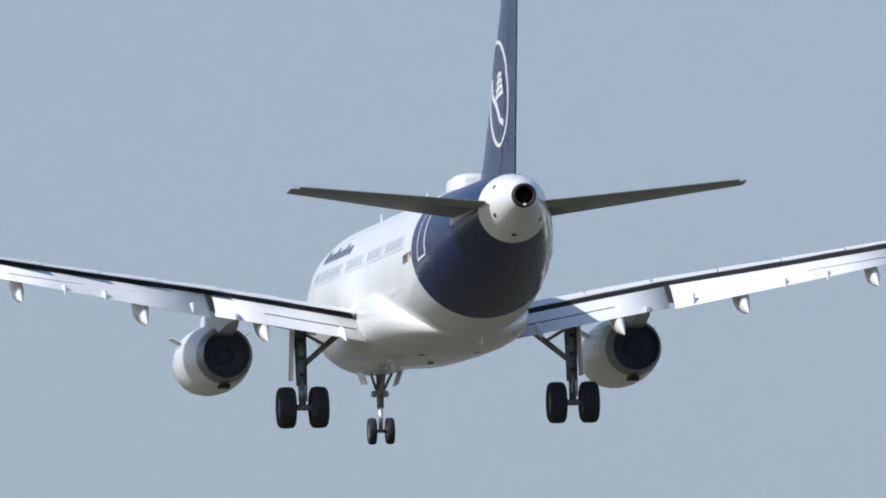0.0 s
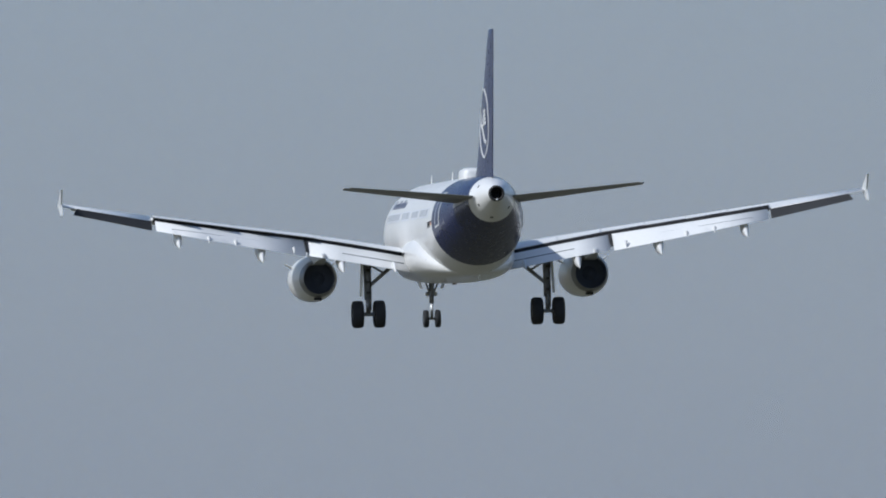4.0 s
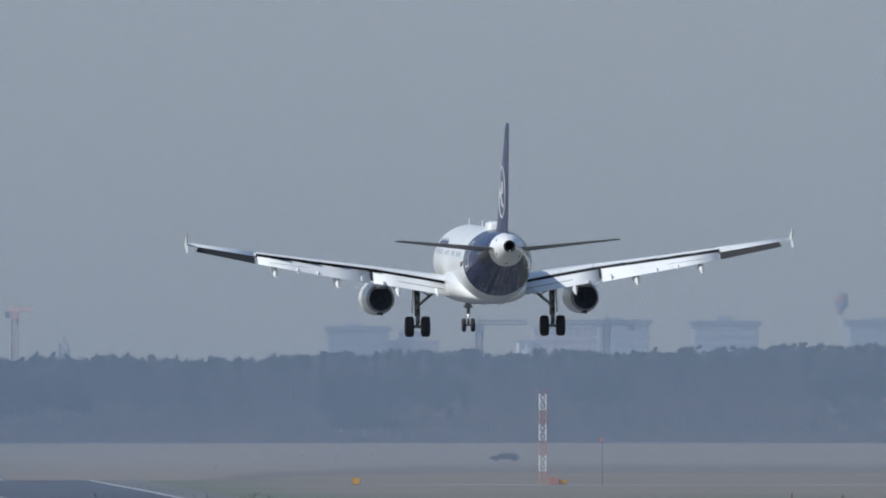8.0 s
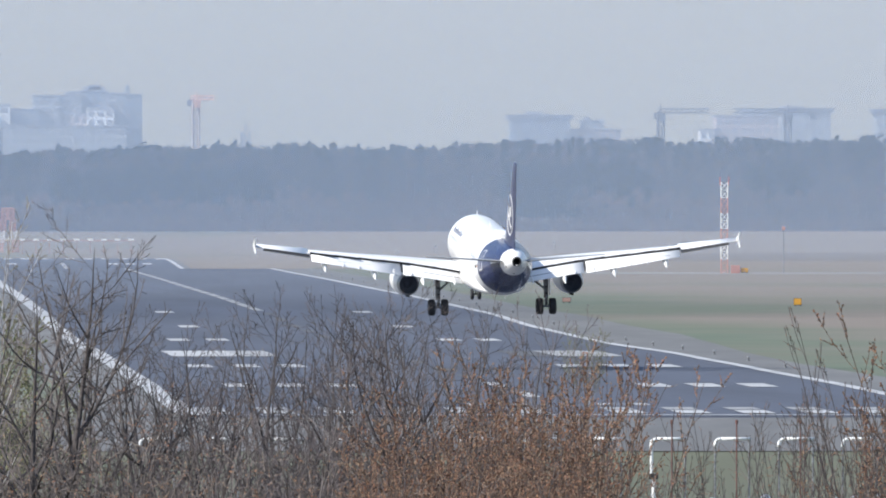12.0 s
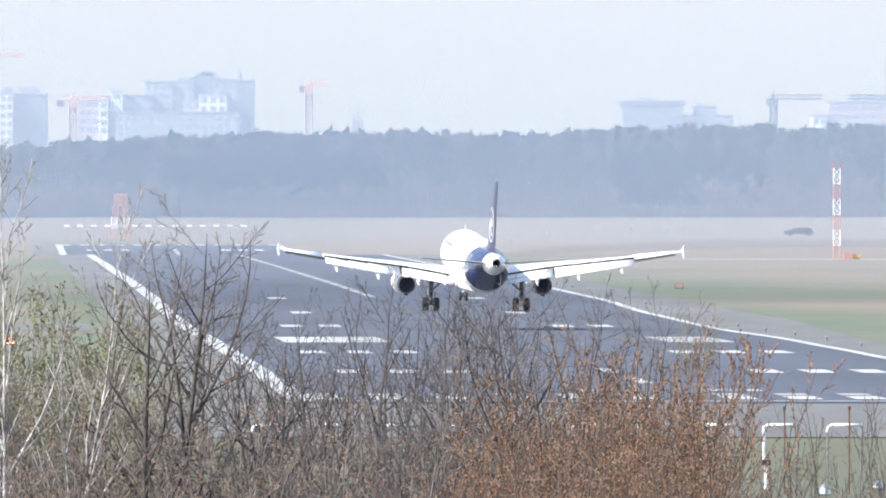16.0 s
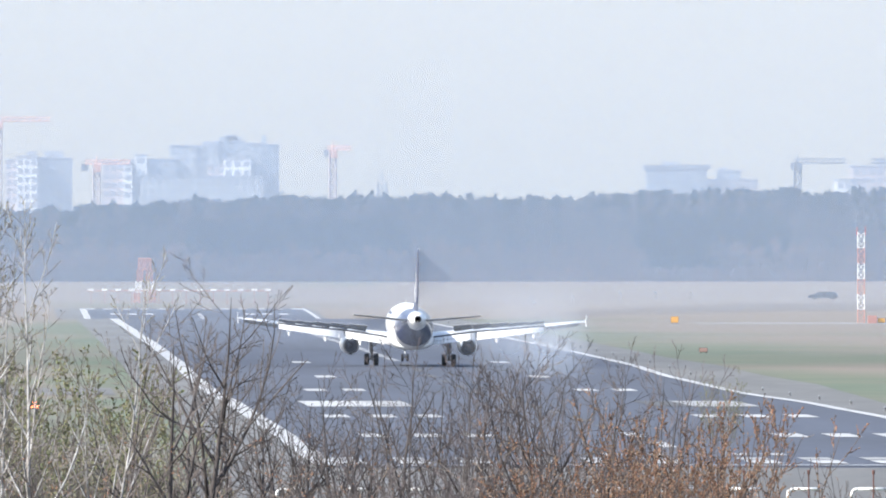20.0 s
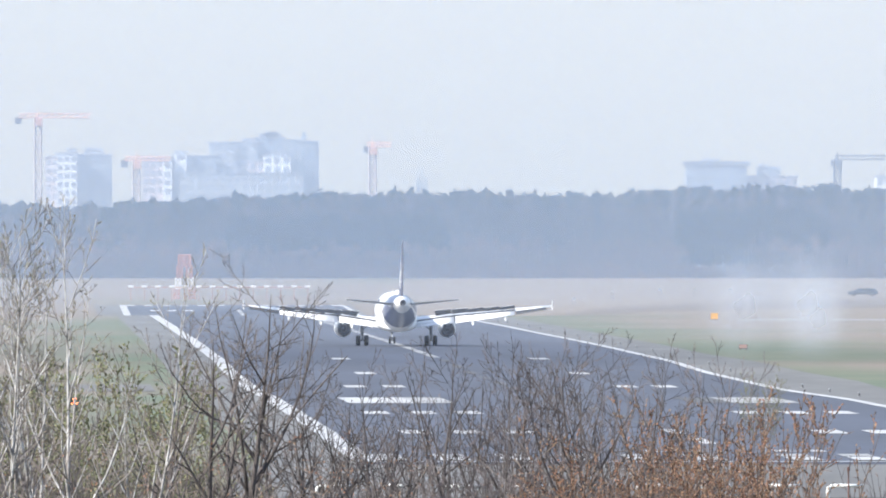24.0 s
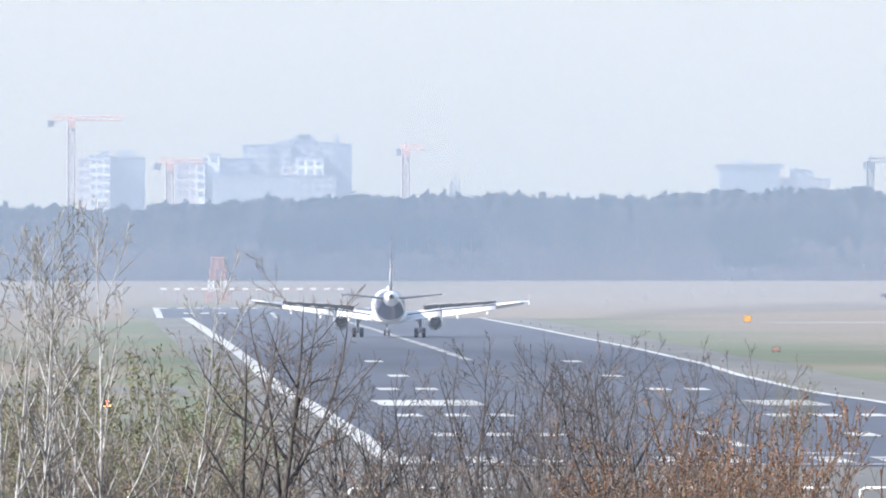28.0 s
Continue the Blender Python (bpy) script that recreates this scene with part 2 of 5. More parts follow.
def grass_material():
    m = mat("airfield_grass", (0.100, 0.136, 0.086), 0.95, 0, 0.35, 0.02, second=(0.140, 0.142, 0.096), stretch=(0.5, 0.9, 1))
    nt = m.node_tree
    lk, b = nt.links.new, nt.nodes["Principled BSDF"]
    src = b.inputs["Base Color"].links[0].from_socket
    geo, sep = nt.nodes.new("ShaderNodeNewGeometry"), nt.nodes.new("ShaderNodeSeparateXYZ")
    lk(geo.outputs["Position"], sep.inputs[0])
    no = nt.nodes.new("ShaderNodeTexNoise")
    mp = nt.nodes.new("ShaderNodeMapping")
    mp.inputs["Scale"].default_value = (0.022, 0.0065, 1)
    lk(geo.outputs["Position"], mp.inputs[0]), lk(mp.outputs[0], no.inputs["Vector"])
    no.inputs["Scale"].default_value, no.inputs["Detail"].default_value = 1.0, 5
    # dry straw takes over at the end of the field and beyond the mown strip along the runway
    far, wide, narrow, both = (nt.nodes.new("ShaderNode" + k) for k in ("MapRange", "MapRange", "MapRange", "Math"))
    far.inputs[1].default_value, far.inputs[2].default_value = 1500, 2400
    lk(sep.outputs["Y"], far.inputs[0])
    wide.inputs[1].default_value, wide.inputs[2].default_value, wide.inputs[4].default_value = 36, 62, 0.95
    lk(sep.outputs["X"], wide.inputs[0])
    narrow.inputs[1].default_value, narrow.inputs[2].default_value, narrow.inputs[4].default_value = -27, -42, 0.8
    lk(sep.outputs["X"], narrow.inputs[0])
    both.operation = "ADD"
    lk(wide.outputs[0], both.inputs[0]), lk(narrow.outputs[0], both.inputs[1])
    add = nt.nodes.new("ShaderNodeMath")
    add.operation = "MULTIPLY_ADD"
    add.inputs[1].default_value = 3.2
    lk(no.outputs["Fac"], add.inputs[0])
    add.inputs[2].default_value = -1.62
    side, sm = nt.nodes.new("ShaderNodeMath"), nt.nodes.new("ShaderNodeMath")
    side.operation = "ADD"
    lk(add.outputs[0], side.inputs[0]), lk(both.outputs[0], side.inputs[1])
    sm.operation, sm.use_clamp = "ADD", True
    lk(side.outputs[0], sm.inputs[0]), lk(far.outputs[0], sm.inputs[1])
    mix = nt.nodes.new("ShaderNodeMix")
    mix.data_type = "RGBA"
    lk(sm.outputs[0], mix.inputs[0]), lk(src, mix.inputs[6])
    mix.inputs[7].default_value = (0.180, 0.152, 0.122, 1)
    # rank brown growth before the airfield
    near, rough = nt.nodes.new("ShaderNodeMapRange"), nt.nodes.new("ShaderNodeMix")
    near.inputs[1].default_value, near.inputs[2].default_value = -140, 30
    lk(sep.outputs["Y"], near.inputs[0])
    rough.data_type = "RGBA"
    rough.inputs[6].default_value = (0.092, 0.086, 0.052, 1)
    lk(near.outputs[0], rough.inputs[0]), lk(mix.outputs[2], rough.inputs[7])
    lk(rough.outputs[2], b.inputs["Base Color"])
    return m


GRASS = grass_material()


# ---- mesh helpers ----
def mesh(name, verts, faces, material, smooth=False):
    me = bpy.data.meshes.new(name)
    me.from_pydata([tuple(v) for v in verts], [], [tuple(q) for q in faces])
    me.materials.append(material)
    me.validate()
    if smooth:
        me.shade_smooth()
    me.update()
    return me


def part(name, data, material, parent, label="", smooth=False, at=None):
    """One mesh object under a thing or a part. data: a bmesh, or (verts, faces)."""
    if isinstance(data, bmesh.types.BMesh):
        bmesh.ops.recalc_face_normals(data, faces=data.faces)
        me = bpy.data.meshes.new(name)
        data.to_mesh(me)
        data.free()
        me.materials.append(material)
        if smooth:
            me.shade_smooth()
    elif isinstance(data, tuple):
        me = mesh(name, data[0], data[1], material, smooth)
    else:
        me = data
    ob = new(name, me)
    if parent is not None:
        ob.parent = parent
    if at is not None:
        ob.matrix_basis = at
    return tagged(ob, label)


def thing(name, m, label, category, group="", kind=""):
    ob = new(name)
    ob.empty_display_size = 0.5
    ob.matrix_basis = m
    return tagged(ob, label, category, group, kind)


def box(bm, c, s, rot=None, bevel=0.0):
    m = Matrix.Translation(c) @ (rot or Matrix()) @ Matrix.Diagonal((*s, 1))
    vs = bmesh.ops.create_cube(bm, size=1, matrix=m)["verts"]
    if bevel:
        es = {e for v in vs for e in v.link_edges}
        bmesh.ops.bevel(bm, geom=list(es), offset=bevel, segments=2, affect="EDGES", profile=0.7)


def boxed(c, s, rot=None, bevel=0.0):
    bm = bmesh.new()
    box(bm, c, s, rot, bevel)
    return bm


def tube(bm, a, b, r0, r1=None, sides=10):
    a, b = Vector(a), Vector(b)
    q = (b - a).to_track_quat("Z", "Y").to_matrix().to_4x4()
    bmesh.ops.create_cone(bm, cap_ends=True, segments=sides, radius1=r0, radius2=r0 if r1 is None else r1, depth=(b - a).length, matrix=Matrix.Translation((a + b) / 2) @ q)


def tubed(a, b, r0, r1=None, sides=10):
    bm = bmesh.new()
    tube(bm, a, b, r0, r1, sides)
    return bm


def spin(profile, sides=32, axis="Y", centre=(0, 0, 0)):
    """A solid of revolution. profile: (along, radius) pairs. Open where the ends have a radius."""
    verts, faces = [], []
    for u, r in profile:
        for k in range(sides):
            a = 2 * math.pi * k / sides
            c, s = r * math.cos(a), r * math.sin(a)
            v = {"Y": (c, u, s), "X": (u, c, s), "Z": (c, s, u)}[axis]
            verts.append((v[0] + centre[0], v[1] + centre[1], v[2] + centre[2]))
    for i in range(len(profile) - 1):
        for k in range(sides):
            n = (k + 1) % sides
            faces.append((i * sides + k, i * sides + n, (i + 1) * sides + n, (i + 1) * sides + k))
    return verts, faces


def loft(rings, caps=True):
    n = len(rings[0])
    verts = [v for r in rings for v in r]
    faces = [(i * n + k, i * n + (k + 1) % n, (i + 1) * n + (k + 1) % n, (i + 1) * n + k) for i in range(len(rings) - 1) for k in range(n)]
    if caps:
        faces += [tuple(range(n))[::-1], tuple((len(rings) - 1) * n + k for k in range(n))]
    return verts, faces


def as_bm(data):
    bm = bmesh.new()
    vs = [bm.verts.new(v) for v in data[0]]
    for q in data[1]:
        bm.faces.new([vs[i] for i in q])
    bmesh.ops.recalc_face_normals(bm, faces=bm.faces)
    return bm


def lerp_table(x, table):
    for (x0, *a), (x1, *b) in zip(table, table[1:]):
        if x <= x1:
            w = (x - x0) / (x1 - x0)
            w = max(0.0, w)
            return [p + (q - p) * w for p, q in zip(a, b)]
    return list(table[-1][1:])


# ---- ground, runway ----
LEVEL = ((-1400, 11.6), (-1150, 11.5), (-1090, 11.0), (-1030, 9.5), (-970, 8.6), (-850, 5.0), (-650, 0.0), (-350, -3.5), (-150, -4.0), (-70, -3.8), (-22, -0.4), (0, 0.0), (150, 0.03),
         (300, -0.1), (400, -0.2), (600, -0.6), (750, -0.55), (900, -0.18), (1134, -0.1), (1500, -0.2), (1950, -0.4), (2150, -2.2), (2400, -4.2), (2700, -4.4), (3023, -3.0), (3200, -1.0), (3350, 1.6), (3900, 2.5))


def level(y):
    """Height of the land along the runway, eased between its levels."""
    for (y0, a), (y1, b) in zip(LEVEL, LEVEL[1:]):
        if y <= y1:
            w = max(0.0, (y - y0) / (y1 - y0))
            w = w * w * (3 - 2 * w)
            return a + (b - a) * w
    return LEVEL[-1][1]


def land(x, y):
    """Height of the grass: the far field beside the runway's dip runs on level."""
    z = level(y)
    if y > 1950:
        w = min(1.0, max(0.0, (abs(x) - 34) / 40.0))
        flat = -0.4 + (y - 1950) / 1400 * 2.0
        if flat > z:
            z += (flat - z) * w * w * (3 - 2 * w)
    return z


def sheet(x0, x1, y0, y1, lift, step=20.0, across=1):
    n = max(1, math.ceil((y1 - y0) / step))
    verts, faces = [], []
    for i in range(n + 1):
        y = y0 + (y1 - y0) * i / n
        for k in range(across + 1):
            verts.append((x0 + (x1 - x0) * k / across, y, level(y) + lift))
    w = across + 1
    for i in range(n):
        for k in range(across):
            a = i * w + k
            faces.append((a, a + 1, a + w + 1, a + w))
    return verts, faces


# how far out the shoulder reaches along the runway
SHOULDER_EDGE = ((-6, 29.0), (153, 28.3), (330, 27.2), (440, 27.9), (560, 30.8), (670, 32.3), (800, 31.2), (986, 29.2), (1300, 29.5), (3030, 29.5))


def build_ground():
    xs = [-3000, -1200, -400, -150, -80, -50, -40, -30, -20, 0, 20, 40, 60, 90, 130, 180, 250, 400, 800, 1500, 3000]
    ys = sorted({*(-1600 + 25 * i for i in range(221)), *range(-120, 12, 4)})
    verts = [(x, y, land(x, y) - 0.06 + (0.10 * noise.noise((x * 0.02, y * 0.006, 1.3)) if abs(x) > 34 and not 1700 < y < 1900 else 0)) for y in ys for x in xs]
    w = len(xs)
    faces = [(j * w + i, j * w + i + 1, (j + 1) * w + i + 1, (j + 1) * w + i) for j in range(len(ys) - 1) for i in range(w - 1)]
    tagged(new("ground", mesh("ground", verts, faces, GRASS, True)), "rolling airfield grass, green beside the runway and straw-dry beyond", "ground", kind="structure")
    runway = tagged(new("runway", mesh("runway", *sheet(-22.7, 22.7, -6, 3030, 0.0), ASPHALT, True)), "dark asphalt runway with white markings and rubber streaks", "runway", kind="structure")
    verts, faces = sheet(22.7, 29.5, -6, 3030, -0.01)
    verts = [(x if x < 23 else lerp_table(y, SHOULDER_EDGE)[0], y, z) for x, y, z in verts]
    tagged(new("shoulder", mesh("shoulder", verts, faces, CONCRETE, True)), "pale concrete shoulder along the runway's edge", "shoulder", kind="structure")
    tagged(new("shoulder", mesh("shoulder", *sheet(-28.0, -22.7, -6, 3030, -0.01), CONCRETE, True)), "pale concrete shoulder along the runway's edge", "shoulder", kind="structure")
    tagged(new("blast_pad", mesh("blast_pad", *sheet(-30, 30, -40, -6, -0.01, 6), CONCRETE, True)), "pale concrete pad before the threshold", "pavement", kind="structure")

    def mark(x0, x1, y0, y1, material=MARKING, name="marking", lift=0.03):
        part(name, sheet(x0, x1, y0, y1, lift, 15), material, runway)

    for s in (-1, 1):
        mark(*((-22.95, -21.6) if s < 0 else (21.6, 22.5)), 0, 3023, name="edge_line")
        for y, bars in ((150, 3), (300, 3), (600, 2), (750, 1), (900, 1), (2123, 1), (2273, 1), (2423, 2), (2723, 3), (2873, 3)):
            for k in range(bars):
                a = s * (9.0 + 3.3 * k)
                mark(min(a, a + s * 1.8), max(a, a + s * 1.8), y, y + 22.5, name="touchdown_bar")
        for y in (400, 2563):
            mark(min(s * 12, s * 17), max(s * 12, s * 17), y, y + 60, FADED_MARKING if s > 0 else MARKING, name="aiming_bar")
            mark(min(s * 9, s * 12), max(s * 9, s * 12), y, y + 60, FADED_MARKING if s < 0 else OLD_MARKING, name="aiming_bar")
        for k in range(6):
            for y in (6, 2987):
                a = s * (1.8 + 3.6 * k)
                mark(min(a, a + s * 1.8), max(a, a + s * 1.8), y, y + (16 if y < 100 else 30), name="threshold_bar")
                if y < 100:
                    mark(min(a, a + s * 1.8), max(a, a + s * 1.8), y + 19, y + 30, FADED_MARKING, name="threshold_bar")
    for i in range(48):
        y = 90 + 60 * i
        if y < 2900:
            mark(-0.45, 0.45, y, y + (30 if y < 900 else 52), MARKING if y < 200 else FADED_MARKING if y > 900 else OLD_MARKING, name="centreline_dash")
    mark(-22.5, 22.5, -2.0, -0.2, name="threshold_line")
    # the runway's figures, too flat to read from here: plain bars
    for x in (-5.2, -2.6, 2.4, 4.6):
        mark(x, x + 0.8, 48, 57, name="figure_bar")
    for x0, x1, y in ((-5.2, -1.8, 48), (-5.2, -1.8, 55.5), (2.4, 5.4, 48), (2.4, 5.4, 55.5)):
        mark(x0, x1, y, y + 1.5, name="figure_bar")
    # taxiway joining from the side
    tagged(new("taxiway", mesh("taxiway", *sheet(-75, -30.5, 560, 640, -0.03, 10), CONCRETE, True)), "pale grey taxiway meeting the runway", "taxiway", kind="structure")
    tagged(new("service_road", mesh("service_road", *sheet(60, 500, 1775, 1835, -0.035, 5, 4), PALE_ROAD, True)), "narrow pale service road across the grass", "road", kind="structure")


build_ground()


def build_edge_light():
    t = thing("edge_light", pose(24.6, 60, level(60)), "squat dark runway edge light on the concrete shoulder", "runway light", "runway edge lights")
    part("base", spin([(0, 0.0), (0, 0.15), (0.05, 0.15), (0.07, 0.1), (0.07, 0)], 14, "Z"), STEEL, t)
    part("stem", tubed((0, 0, 0.05), (0, 0, 0.22), 0.04), SOOT, t)
    part("lens", spin([(0.20, 0.08), (0.25, 0.10), (0.33, 0.08), (0.35, 0.0)], 14, "Z"), STEEL, t)
    for i in range(1, 30):
        copy_thing(t, pose(24.6, 60 + 60 * i, level(60 + 60 * i)))


build_edge_light()


def arc_pipe(bm, pts, r, sides=8):
    for a, b in zip(pts, pts[1:]):
        tube(bm, a, b, r, r, sides)
    for p in pts[1:-1]:
        bmesh.ops.create_icosphere(bm, subdivisions=1, radius=r * 1.02, matrix=Matrix.Translation(p))


def build_barrier():
    """White bent tubes in a row before the threshold."""
    y, ground = -70.0, level(-70)
    top = -0.45
    t = thing("tube_barrier", pose(0, y, 0), "white bent-tube barrier frame standing in the grass", "barrier", "tube barriers")
    bm = bmesh.new()
    arc_pipe(bm, [(0, 0, top - 0.42), (0.04, 0, top - 0.16), (0.16, 0, top - 0.04), (0.34, 0, top), (1.9, 0, top)], 0.085)
    part("rail", bm, PIPE_WHITE, t, smooth=True)
    part("post", tubed((0.02, 0, ground - 0.1), (0.02, 0, top - 0.4), 0.05, 0.05, 8), STEEL, t, "thin grey post")
    part("post", tubed((1.8, 0, ground - 0.1), (1.8, 0, top), 0.05, 0.05, 8), STEEL, t, "thin grey post")
    for i in range(-8, 12):
        copy_thing(t, pose(0.8 + 3.35 * i, y, 0))
    t.matrix_basis = pose(0.8 + 3.35 * 12, y, 0)
    # one tall marker post at the end of the row
    p = thing("marker_post", pose(0.8, y - 1.0, ground), "tall white post with a dark clamp", "post")
    part("upper_tube", tubed((0, 0, 1.5), (0, 0, 3.3), 0.09), PIPE_WHITE, p)
    part("lower_tube", tubed((0.12, 0, -0.1), (0.12, 0, 1.4), 0.12), PIPE_WHITE, p)
    part("clamp", boxed((0.1, 0, 1.4), (0.5, 0.3, 0.3), bevel=0.04), SOOT, p)
    # approach lamps on red posts
    q = thing("approach_lamp", pose(0, 0, ground), "approach lamp on a slim red post", "approach lamp", "approach lamps")
    part("post", tubed((0, 0, -0.1), (0, 0, 4.3), 0.042), POST_RED, q)
    part("head", spin([(4.3, 0.0), (4.3, 0.07), (4.5, 0.085), (4.54, 0.0)], 12, "Z"), POST_RED, q)
    for x, dy in ((1.35, -14), (4.7, -14), (11.4, -14), (14.8, -14), (-2.0, -14)):
        copy_thing(q, pose(x, y + dy, level(y + dy)))
    q.matrix_basis = pose(8.0, y - 14, level(y - 14))
    # low fixtures in the grass
    g = thing("ground_fixture", pose(0, 0, 0), "low pale metal light fixture in the grass", "ground light", "ground lights")
    part("plate", boxed((0, 0, 0.06), (0.7, 0.7, 0.12), bevel=0.03), CONCRETE, g)
    part("housing", spin([(0.1, 0.0), (0.1, 0.3), (0.35, 0.26), (0.5, 0.12), (0.52, 0)], 14, "Z"), SILVER, g)
    rnd = random.Random(5)
    spots = [(rnd.uniform(3, 16), y - 2 + rnd.uniform(-24, 0)) for _ in range(13)]
    for x, yy in spots:
        copy_thing(g, pose(x, yy, level(yy)))
    g.matrix_basis = pose(8.6, y - 18, level(y - 18))


build_barrier()


def build_signs():
    def sign(x, y, w, h, material, label):
        t = thing("taxi_sign", pose(x, y, level(y) - 0.25), label, "airfield sign")
        part("panel", boxed((0, 0, 0.35 + h / 2), (w, 0.22, h), bevel=0.04), material, t)
        for s in (-1, 1):
            part("leg", tubed((s * w * 0.35, 0, 0), (s * w * 0.35, 0, 0.4), 0.05), SOOT, t)
        part("frame", boxed((0, 0.14, 0.35 + h / 2), (w + 0.08, 0.06, h + 0.08), bevel=0.02), SOOT, t)
    sign(57.0, 1800, 1.05, 0.85, YELLOW, "yellow lit guidance sign in the dry grass")
    sign(58.0, 1010, 0.75, 0.65, YELLOW, "yellow guidance sign in the grass")
    sign(35.5, 1060, 0.85, 0.42, SIGN_RED, "dull red guidance sign beside the shoulder")
    sign(86.6, 1800, 1.0, 0.6, YELLOW, "low yellow sign by the mast's foot")
    # approach path lamp, red
    for i, x in enumerate((-37.75, -46.7)):
        t = thing("path_indicator_lamp", pose(x, 371, level(371) - 0.1), "glowing red approach path lamp on a low box", "path light", "approach path lamps")
        part("case", boxed((0, 0, 0.46), (0.9, 0.8, 0.5), bevel=0.05), SOOT, t)
        part("lens", boxed((0, -0.42, 0.5), (0.66, 0.06, 0.42), bevel=0.03), LAMP_RED, t, "glowing red lens")
        for s in (-1, 1):
            part("leg", tubed((s * 0.3, 0, -0.05), (s * 0.3, 0, 0.3), 0.04), SOOT, t)


build_signs()


def build_field_markers():
    """Small white boards on posts, far out in the dry grass before the woods."""
    t = thing("field_marker", pose(58, 2600, land(58, 2600) - 0.15), "small white marker board on a post in dry grass", "marker board", "field markers")
    part("board", boxed((0, 0, 1.15), (0.5, 0.08, 0.5), bevel=0.02), FADED_MARKING, t)
    for s in (-1, 1):
        part("post", tubed((s * 0.25, 0.06, -0.1), (s * 0.25, 0.06, 1.1), 0.05), STEEL, t)
    for x in (65, 73.6, 80, 86.5):
        copy_thing(t, pose(x, 2600, land(x, 2600) - 0.15))


build_field_markers()


def lattice(bm, base, width, height, bays, r):
    x, y, z = base
    c = [(x + sx * width / 2, y + sy * width / 2) for sx, sy in ((-1, -1), (1, -1), (1, 1), (-1, 1))]
    for px, py in c:
        tube(bm, (px, py, z), (px, py, z + height), r, r, 5)
    h = height / bays
    for b in range(bays):
        for k in range(4):
            p, q = c[k], c[(k + 1) % 4]
            if b % 2:
                p, q = q, p
            tube(bm, (*p, z + b * h), (*q, z + (b + 1) * h), r * 0.7, r * 0.7, 4)
            tube(bm, (*p, z + b * h), (*q, z + b * h), r * 0.7, r * 0.7, 4)


def build_masts():
    y = 1800
    t = thing("radio_mast", pose(83.7, y, level(y) - 0.2), "red and white banded lattice radio mast on the airfield", "mast")
    for i in range(6):
        bm = bmesh.new()
        lattice(bm, (0, 0, 2.2 * i), 0.95, 2.2, 2, 0.055)
        part("section", bm, FACADE if i % 2 else FADED_RED, t)
    for s in (-1, 1):
        part("antenna", tubed((s * 0.6, 0, 12.8), (s * 0.6, 0, 14.0), 0.09, 0.05, 6), RED, t)
    part("cabinet", boxed((1.6, 0, 0.7), (1.3, 1.2, 1.2), bevel=0.05), FADED_RED, t, "red equipment cabinet")
    p = thing("signal_pole", pose(92.2, y, level(y) - 0.2), "slim grey pole with a faded red head", "pole")
    for i in range(4):
        part("section", tubed((0, 0, 1.6 * i), (0, 0, 1.6 * i + 1.6), 0.08, 0.08, 8), CRANE_GREY, p)
    part("head", boxed((0, 0, 6.6), (0.5, 0.3, 0.5), bevel=0.08), FADED_RED, p)
    # glide antenna frame past the far end
    y = 3110
    t = thing("localiser_tower", pose(-9.0, y, level(y) - 0.2), "red and white lattice antenna frame past the runway's end", "antenna mast")
    for s in (-1, 1):
        for i in range(4):
            bm = bmesh.new()
            lattice(bm, (s * (1.6 - 0.3 * i), 0, 2.3 * i), 1.1, 2.3, 2, 0.11)
            part("section", bm, FACADE if i == 1 else FADED_RED, t)
    part("beam", tubed((-1.3, 0, 9.2), (1.3, 0, 9.2), 0.16), FADED_RED, t)
    arr = thing("localiser_array", pose(-2, 3090, level(3090)), "row of white landing aerials past the runway's end", "antenna array")
    part("rail", tubed((-19, 0, 2.75), (19, 0, 2.75), 0.08, 0.08, 6), FADED_RED, arr)
    for i in range(14):
        x = -18.2 + 36.4 * i / 13
        part("aerial", boxed((x, 0, 2.95), (1.2, 0.2, 0.45), bevel=0.04), FACADE, arr)
        part("leg", tubed((x, 0, 0), (x, 0, 2.75), 0.06, 0.06, 6), FADED_RED, arr)


build_masts()


def build_car():
    y = 2560
    t = thing("car", pose(109, y, land(109, y) - 0.06, 0, 0, 80), "dark parked service car on the far grass", "car")
    ring = [(-2.6, 0.32), (-2.66, 0.75), (-2.5, 1.0), (-2.2, 1.32), (-1.9, 1.4), (0.7, 1.4), (1.45, 0.98), (2.5, 0.85), (2.66, 0.6), (2.6, 0.32)]
    part("body", loft([[(x, u, z) for u, z in ring] for x in (-0.85, 0.85)]), CAR_PAINT, t)
    for sx in (-1, 1):
        part("side_glass", boxed((sx * 0.855, -0.6, 1.18), (0.03, 2.5, 0.28), bevel=0.01), GLASS, t)
        for u in (-1.65, 1.65):
            w = part("wheel", spin([(-0.1, 0.0), (-0.1, 0.3), (-0.06, 0.33), (0.06, 0.33), (0.1, 0.3), (0.1, 0)], 16, "X", (sx * 0.8, u, 0.33)), RUBBER, t)
            part("rim", spin([(0, 0.0), (0, 0.2), (0.03, 0.2), (0.03, 0)], 12, "X", (sx * 0.9, u, 0.33)), SILVER, w)


build_car()


